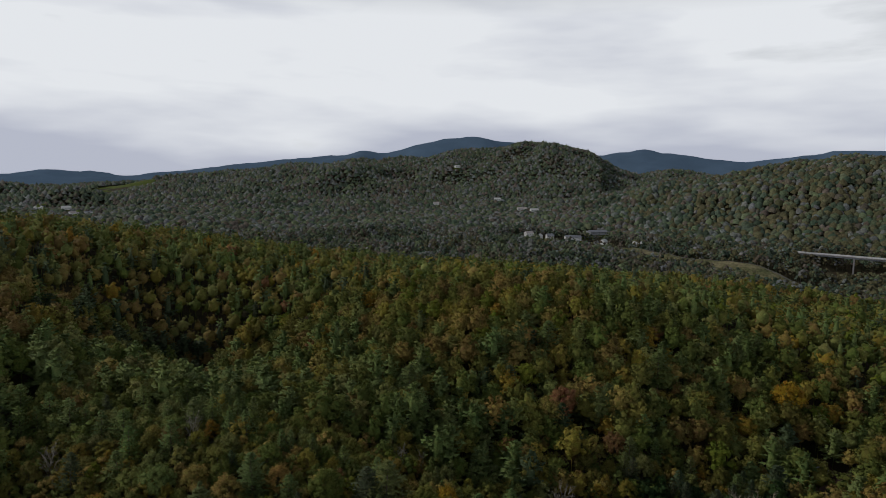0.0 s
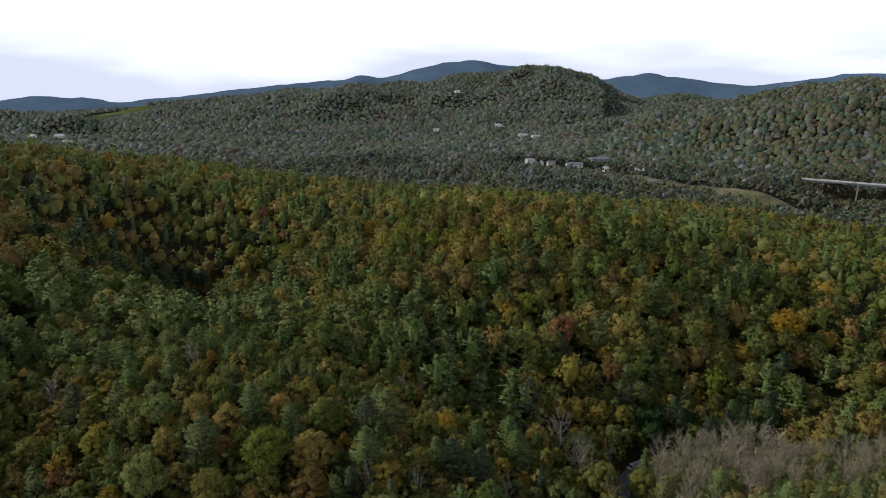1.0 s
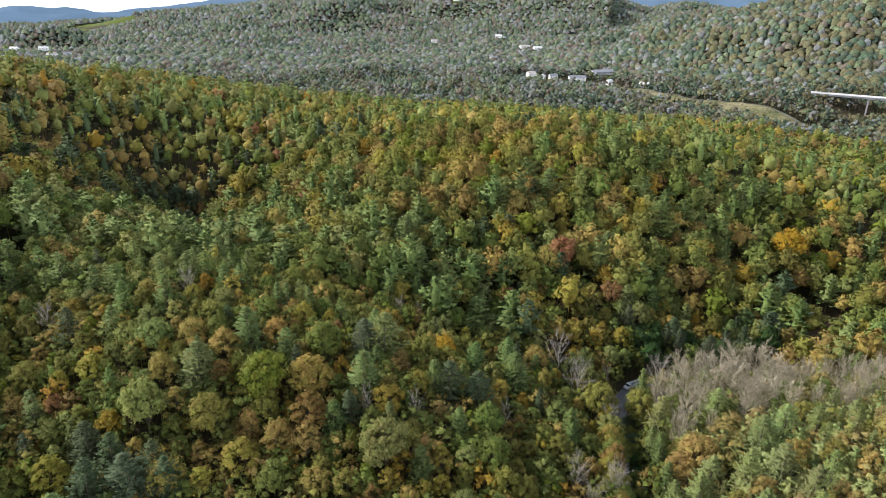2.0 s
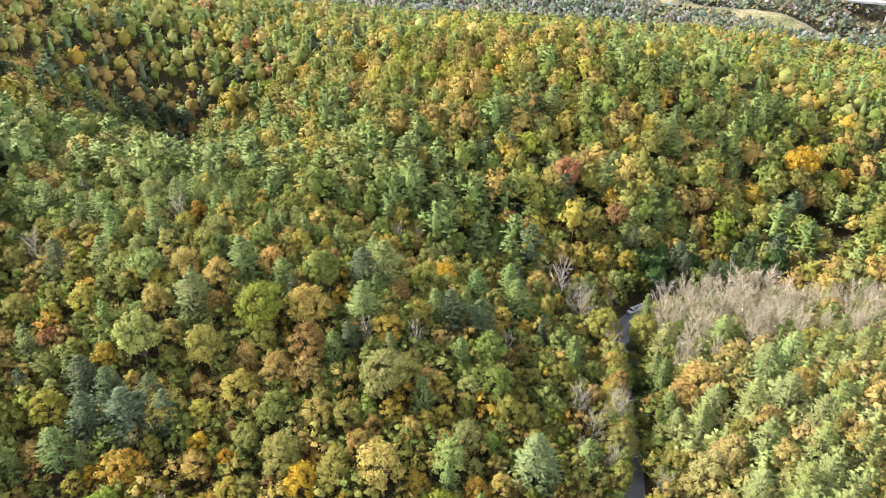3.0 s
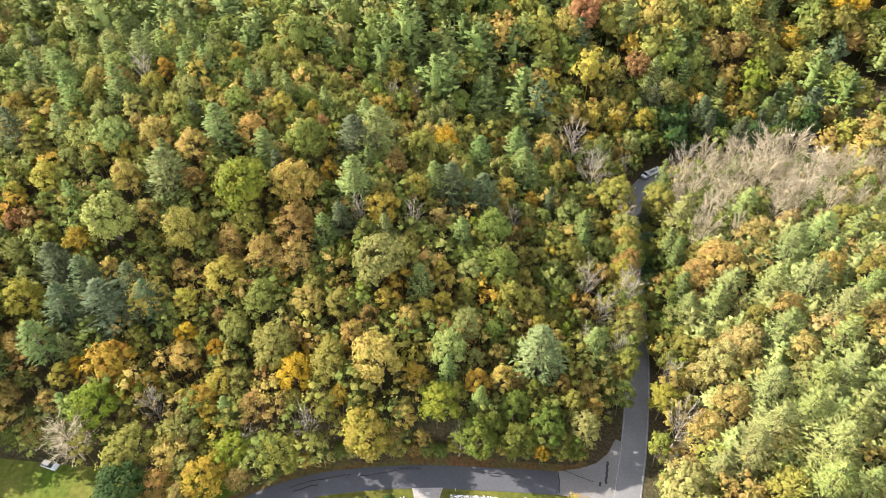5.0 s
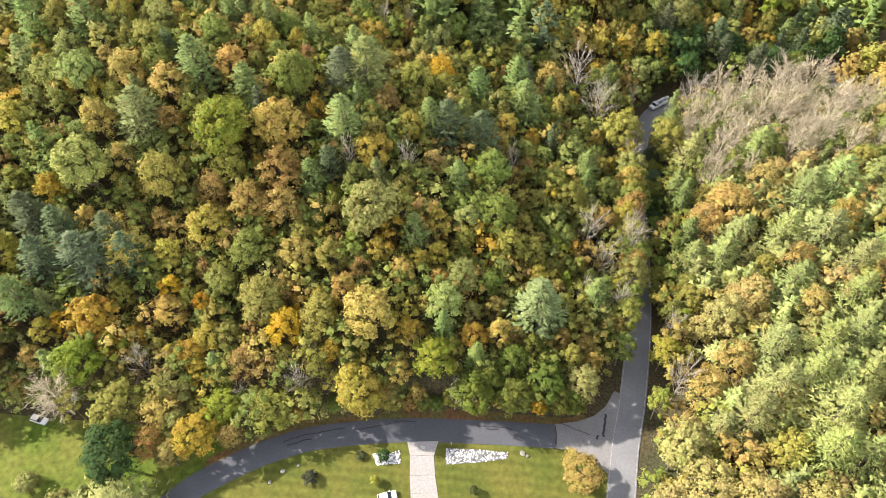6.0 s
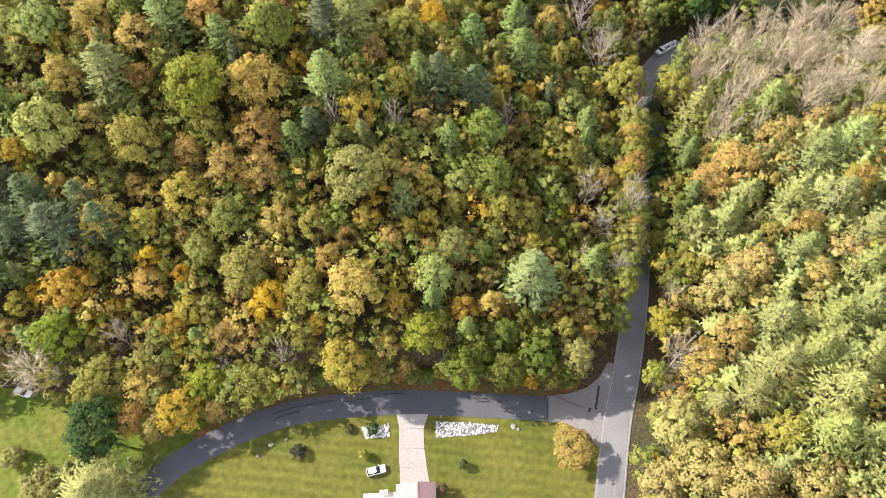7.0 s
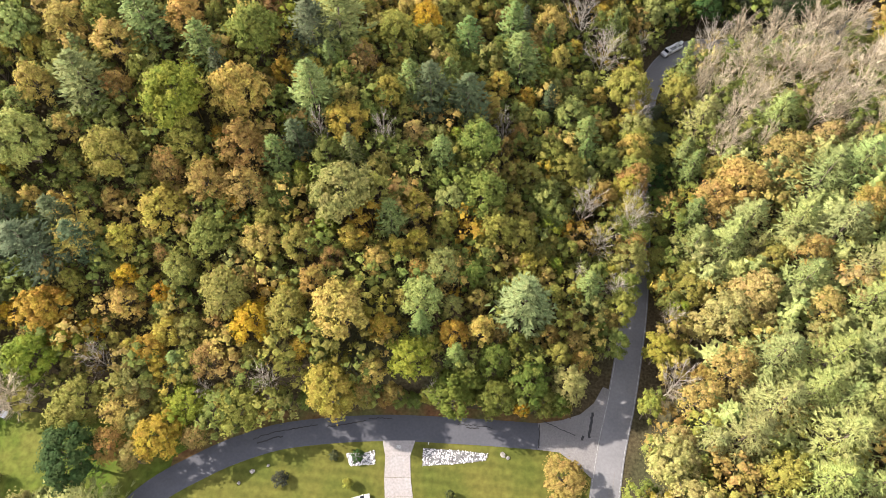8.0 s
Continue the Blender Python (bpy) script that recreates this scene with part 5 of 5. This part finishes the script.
def house(m):
    """The house at the foot of the lawn: a garage wing with a mauve metal roof and a porch wing with a pale roof."""
    ob = thing("house", m, "white house with mauve metal roof and pale porch roof", "house")
    W, D, E, R = 8.4, 11.0, 3.5, 4.9
    part("wall", boxed(0.35, W - 0.35, -D + 0.3, -0.5, -0.1, E - 0.1), SIDING, ob)
    gable = prism(bmesh.new(), [(0.35, E - 0.1), (W - 0.35, E - 0.1), (W * 0.55, R - 0.25)], 0.5, D - 0.3)
    bmesh.ops.rotate(gable, verts=gable.verts, cent=(0, 0, 0), matrix=Matrix.Rotation(radians(-90), 3, "Z"))
    part("gable", gable, SIDING, ob)
    ridge = W * 0.55
    roof = thing("roof", Matrix.Identity(4), "", "")
    roof.parent = ob
    for k in ("label", "category"):
        if k in roof:
            del roof[k]
    for x0, z0, x1, z1 in ((-0.1, E - 0.06, ridge, R), (W + 0.1, E - 0.06, ridge, R)):
        bm = bmesh.new()
        vs = [bm.verts.new(c) for c in ((x0, 0.1, z0), (x1, 0.1, z1), (x1, -D, z1), (x0, -D, z0))]
        f = bm.faces.new(vs)
        if f.normal.z < 0:
            f.normal_flip()
        ext = bmesh.ops.extrude_face_region(bm, geom=[f])
        for v in ext["geom"]:
            if isinstance(v, bmesh.types.BMVert):
                v.co.z += 0.12
        bmesh.ops.recalc_face_normals(bm, faces=bm.faces)
        side = part("roof_side", bm, RED_ROOF, roof)
        for k in range(9):
            u = (k + 0.5) / 9
            x, z = x0 + (x1 - x0) * u, z0 + (z1 - z0) * u
            part("seam", boxed(x - 0.012, x + 0.012, -D, 0.1, z + 0.11, z + 0.135), RED_ROOF, side)
    part("ridge_cap", boxed(ridge - 0.14, ridge + 0.14, -D, 0.12, R + 0.09, R + 0.16), RED_ROOF, roof)
    door = part("garage_door", boxed(1.2, 5.6, -0.52, -0.44, 0, 2.3), SIDING, ob, "white panelled garage door")
    for k in range(4):
        part("panel", boxed(1.3, 5.5, -0.44, -0.41, 0.08 + k * 0.56, 0.56 + k * 0.56), SIDING, door)
    win = part("window", boxed(6.2, 7.4, -0.53, -0.46, 1.0, 2.2), SIDING, ob)
    part("pane", boxed(6.28, 7.32, -0.46, -0.44, 1.08, 2.12), GLASS_DARK, win)
    wing = part("porch_roof", boxed(-7.2, -0.12, -9.5, -1.4, 3.0, 3.16, bevel=0.03), PALE_ROOF, ob, "pale flat porch roof")
    part("porch_wall", boxed(-6.9, -0.1, -9.2, -3.4, -0.1, 2.98), SIDING, ob)
    for x in (-7.0, -4.8, -2.6, -0.5):
        part("porch_post", boxed(x - 0.07, x + 0.07, -1.62, -1.48, 0, 2.98), SIDING, ob)
    part("chimney", boxed(-3.6, -1.9, -2.0, -1.0, 0, 4.1, bevel=0.04), SIDING, ob, "square white chimney")
    part("flue", boxed(-3.0, -2.4, -1.75, -1.3, 4.1, 4.4), STEEL, ob)
    return ob


house(pose(-13.2, 54.1, 0, 0, 0, 8.6))


# ---------------------------------------------------------------- vehicles
def wheel(parent, x, y, r, w):
    t = part("wheel", cylinder(bmesh.new(), r, w, pose(x, y, r, 90, 0, 0), 18), RUBBER, parent)
    part("rim", cylinder(bmesh.new(), r * 0.6, w + 0.03, pose(x, y, r, 90, 0, 0), 12), STEEL, t)


def car(m, label):
    """A small estate car, nose along +x."""
    ob = thing("car", m, label, "car")
    body = prism(bmesh.new(), [(-2.15, 0.35), (2.1, 0.35), (2.2, 0.55), (2.1, 0.86), (0.95, 1.0), (-2.1, 1.02), (-2.2, 0.7)], -0.86, 0.86)
    bmesh.ops.rotate(body, verts=body.verts, cent=(0, 0, 0), matrix=Matrix.Rotation(radians(-90), 3, "Z"))
    bmesh.ops.bevel(body, geom=list(body.edges), offset=0.06, segments=2, affect="EDGES")
    part("body", body, WHITE_PAINT, ob)
    cab = bmesh.new()
    low = [(-2.05, -0.78, 1.0), (0.95, -0.78, 1.0), (0.95, 0.78, 1.0), (-2.05, 0.78, 1.0)]
    top = [(-1.75, -0.62, 1.5), (0.15, -0.62, 1.5), (0.15, 0.62, 1.5), (-1.75, 0.62, 1.5)]
    a, b = [cab.verts.new(c) for c in low], [cab.verts.new(c) for c in top]
    cab.faces.new(b)
    for k in range(4):
        cab.faces.new((a[k - 1], a[k], b[k], b[k - 1]))
    bmesh.ops.recalc_face_normals(cab, faces=cab.faces)
    part("glasshouse", cab, GLASS_DARK, ob, "dark car windows")
    part("roof", boxed(-1.72, 0.10, -0.63, 0.63, 1.49, 1.55, bevel=0.025), WHITE_PAINT, ob)
    for y in (-0.45, 0.45):
        part("roof_rail", boxed(-1.5, 0.0, y - 0.03, y + 0.03, 1.55, 1.60), STEEL, ob)
    for y in (-0.7, 0.7):
        part("pillar", boxed(-0.72, -0.6, y - 0.03, y + 0.03, 1.0, 1.5), WHITE_PAINT, ob)
        part("headlight", boxed(2.05, 2.19, y - 0.14, y + 0.14, 0.66, 0.80), STEEL, ob)
        part("tail_light", boxed(-2.21, -2.1, y - 0.12, y + 0.12, 0.72, 0.95), RED_LAMP, ob)
        part("door_mirror", boxed(0.62, 0.78, y * 1.4 - 0.1, y * 1.4 + 0.1, 0.98, 1.12, bevel=0.03), WHITE_PAINT, ob)
    for x in (-1.35, 1.35):
        for y in (-0.78, 0.78):
            wheel(ob, x, y, 0.33, 0.22)
    return ob


car(pose(-18.4, 57.3, 0.03, 0, 0, 20), "white estate car parked on the lawn")
car(pose(-105.5, 67.4, 0.03, 0, 0, -12), "white car parked under a tree by the meadow")


def utility_truck(m):
    """A white utility truck with tool boxes and a folded boom, nose along +x."""
    ob = thing("utility_truck", m, "white utility truck with folded boom on the curve", "truck")
    part("chassis", boxed(-4.0, 3.6, -0.5, 0.5, 0.55, 0.85), STEEL, ob)
    cab = prism(bmesh.new(), [(1.3, 0.6), (3.9, 0.6), (3.95, 1.45), (2.75, 1.6), (2.3, 2.5), (1.35, 2.55)], -1.05, 1.05)
    bmesh.ops.rotate(cab, verts=cab.verts, cent=(0, 0, 0), matrix=Matrix.Rotation(radians(-90), 3, "Z"))
    bmesh.ops.bevel(cab, geom=list(cab.edges), offset=0.07, segments=2, affect="EDGES")
    c = part("cab", cab, WHITE_PAINT, ob)
    glass = bmesh.new()
    vs = [glass.verts.new(p) for p in ((2.77, -0.9, 1.68), (2.77, 0.9, 1.68), (2.40, 0.85, 2.42), (2.40, -0.85, 2.42))]
    f = glass.faces.new(vs)
    ext = bmesh.ops.extrude_face_region(glass, geom=[f])
    for v in ext["geom"]:
        if isinstance(v, bmesh.types.BMVert):
            v.co += Vector((0.05, 0, 0.03))
    bmesh.ops.recalc_face_normals(glass, faces=glass.faces)
    part("windscreen", glass, GLASS_DARK, c)
    for y in (-1.0, 1.0):
        part("side_window", boxed(1.55, 2.3, y - 0.06 if y < 0 else y + 0.03, y - 0.03 if y < 0 else y + 0.06, 1.7, 2.3), GLASS_DARK, c)
        part("tool_box", boxed(-3.9, 1.1, y - 0.2, y + 0.2, 0.85, 1.75, bevel=0.03), WHITE_PAINT, ob)
        part("headlight", boxed(3.86, 3.99, y * 0.75 - 0.15, y * 0.75 + 0.15, 1.0, 1.2), STEEL, ob)
    part("deck", boxed(-3.9, 1.1, -0.8, 0.8, 0.95, 1.1), STEEL, ob)
    part("turret", cylinder(bmesh.new(), 0.4, 1.4, pose(-2.6, 0, 1.7), 14), WHITE_PAINT, ob)
    boom = boxed(-2.7, 2.4, -0.18, 0.18, 2.3, 2.62, bevel=0.03)
    bmesh.ops.rotate(boom, verts=boom.verts, cent=(-2.6, 0, 2.4), matrix=Matrix.Rotation(radians(-6), 3, "Y"))
    part("boom", boom, WHITE_PAINT, ob)
    part("bucket", boxed(-4.6, -3.7, -0.45, 0.45, 1.5, 2.5, bevel=0.06), WHITE_PAINT, ob)
    for x in (-2.3, 2.7):
        for y in (-0.95, 0.95):
            wheel(ob, x, y, 0.48, 0.32)
    return ob


utility_truck(pose(59.2, 206.0, -2.05 + 0.1, 0, 0, 221))


# ---------------------------------------------------------------- buildings further off
def gable_house(m, w, d, e, r, wall, roof_mat, label, name="house", bays=3):
    """A plain gabled building: w along the ridge, d across, eaves at e, ridge at r."""
    ob = thing(name, m, label, "house" if name == "house" else name, "houses of the valley")
    part("wall", boxed(-w / 2, w / 2, -d / 2, d / 2, -1.5, e), wall, ob)
    part("gable", prism(bmesh.new(), [(-d / 2, e), (d / 2, e), (0, r - 0.15)], -w / 2, w / 2), wall, ob)
    for s in (-1, 1):
        bm = prism(bmesh.new(), [(s * (d / 2 + 0.5), e - 0.25), (0, r), (0, r + 0.2), (s * (d / 2 + 0.5), e - 0.05)], -w / 2 - 0.4, w / 2 + 0.4)
        part("roof", bm, roof_mat, ob)
    for k in range(bays):
        x = -w / 2 + w * (k + 0.5) / bays
        win = part("window", boxed(x - 0.6, x + 0.6, -d / 2 - 0.05, -d / 2 + 0.02, e * 0.38, e * 0.8), wall, ob)
        part("pane", boxed(x - 0.5, x + 0.5, -d / 2 - 0.08, -d / 2 - 0.05, e * 0.41, e * 0.77), GLASS_DARK, win)
    part("chimney", boxed(w * 0.22, w * 0.22 + 0.8, 0.6, 1.4, e, r + 0.9), STEEL, ob)
    return ob


def stand(x, y, lift=0.0, turn=0.0):
    return pose(x, y, float(ground(x, y)[0]) + lift, 0, 0, turn)


gable_house(stand(166, 289, 0.2, 42), 10, 7.5, 2.9, 3.9, SIDING, GREY_ROOF, "low grey-roofed shed in a red earth yard", "shed", 2)
for x, y, w, d, turn, lift, wall, roof_mat, label in (
        (-13, 1125, 13, 9, 10, 6, SIDING, GREY_ROOF, "small white house among the valley trees"),
        (45, 1165, 16, 10, 35, 8, SIDING, PALE_ROOF, "white house with pale roof in the hamlet"),
        (64, 1150, 13, 9, 70, 8, SIDING, SIDING, "white gabled house in the hamlet"),
        (84, 1160, 14, 9, 15, 8, SIDING, GREY_ROOF, "white house with grey roof in the hamlet"),
        (128, 1175, 30, 12, 8, 8, SIDING, GREY_ROOF, "long low grey-roofed building in the hamlet"),
        (160, 1250, 13, 9, 80, 9, SIDING, SIDING, "tall white house on the rise"),
        (192, 1310, 40, 20, 20, 10, GREY_ROOF, GREY_ROOF, "large building with a broad grey roof"),
        (182, 1150, 10, 8, 40, 8, SIDING, SIDING, "small white house beside the cleared strip"),
        (238, 1128, 15, 9, 5, 9, SIDING, SIDING, "white-roofed barn at the end of the strip"),
        (46, 1761, 26, 12, 12, 12, SIDING, PALE_ROOF, "pale building in the far valley"),
        (78, 1725, 22, 12, 20, 12, SIDING, SIDING, "white building in the far valley"),
        (-27, 1953, 20, 12, 0, 13, SIDING, SIDING, "white building on the far slope"),
        (-216, 1937, 18, 11, 10, 13, SIDING, PALE_ROOF, "pale house on the far slope"),
        (-193, 2465, 20, 12, 30, 14, SIDING, SIDING, "white house high on the mountain flank"),
        (-1065, 1416, 20, 12, 25, 12, SIDING, SIDING, "white house below the pasture"),
        (-966, 1303, 18, 12, 60, 12, SIDING, PALE_ROOF, "pale house below the pasture"),
        (-1111, 1382, 18, 11, 0, 12, SIDING, SIDING, "white house in the distant trees"),
        (-970, 1360, 16, 11, 40, 12, SIDING, GREY_ROOF, "grey-roofed house in the distant trees")):
    gable_house(stand(x, y, lift, turn), w, d, 5.2, 8.4, wall, roof_mat, label)
    base = boxed(-w / 2 - 2, w / 2 + 2, -d / 2 - 2, d / 2 + 2, -lift - 3, -1.4)
    bank = part("terrace", base, MEADOW)
    bank.matrix_world = stand(x, y, lift, turn)
    tagged(bank, "grassy terrace under a house in the valley", "terrace", kind="structure")

# embankment of dry grass with a pale track on top, and the pasture below the far ridge
EMBANK = spline([(462, 790, 0), (446, 826, 0), (425, 868, 0), (398, 922, 0), (355, 968, 0), (306, 1000, 0), (256, 1062, 0), (200, 1112, 0)], 8)
EMBANK[:, 2] = ground(EMBANK[:, 0], EMBANK[:, 1])


def bank_mesh(name, offsets, mat):
    t = np.gradient(EMBANK[:, :2], axis=0)
    t /= np.linalg.norm(t, axis=1)[:, None]
    side = np.column_stack([t[:, 1], -t[:, 0]])
    v = np.stack([np.column_stack([EMBANK[:, :2] + side * o, EMBANK[:, 2] + h + 0.7 * waves(EMBANK[:, 0] + o, EMBANK[:, 1], 40, 2)]) for o, h in offsets], 1)
    n, m = v.shape[:2]
    k = np.arange(n * m).reshape(n, m)
    q = np.stack([k[:-1, :-1], k[1:, :-1], k[1:, 1:], k[:-1, 1:]], -1).reshape(-1, 4)
    return raw_mesh(name, v.reshape(-1, 3), q, mat, smooth_faces=True)


bank = new("embankment", bank_mesh("embankment", [(-30, -4), (-22, 3), (-12, 8), (-4, 10), (3, 10), (8, 8), (16, 0), (22, -4)], HAY))
tagged(bank, "long embankment of dry tan grass in the valley", "embankment", kind="structure")
track = new("track", bank_mesh("track", [(-1.6, 10.15), (1.6, 10.15)], GRAVEL))
track.parent = bank
pasture = sheet("pasture", np.linspace(-1525, -1275, 14), lambda x: 2080 + np.linspace(-1, 1, 14) * 235 * math.sqrt(max(0.02, 1 - ((x + 1400) / 131) ** 2)), MEADOW, 1.5)
tagged(pasture, "pale cleared pasture below the far ridge", "pasture", kind="structure")


def bridge():
    ob = thing("road_bridge", pose(566, 980, 0, 0, 0, -30.7), "long concrete road bridge across the far valley", "bridge")
    z = 25.0
    part("deck", boxed(-118, 150, -6, 6, z - 1.2, z), CONCRETE, ob)
    for y in (-6, 6):
        part("parapet", boxed(-118, 150, y - 0.25, y + 0.25, z, z + 1.3), SIDING, ob)
    for y in (-4, 0, 4):
        part("girder", boxed(-117, 149, y - 0.5, y + 0.5, z - 3.2, z - 1.2), GREY_ROOF, ob)
    for x in (-100, -30, 40, 110):
        pier = part("pier", boxed(x - 1, x + 1, -4, 4, -12, z - 4.2, bevel=0.2), CONCRETE, ob)
        part("pier_head", boxed(x - 1.3, x + 1.3, -6, 6, z - 4.2, z - 3.2), CONCRETE, pier)
    return ob


bridge()
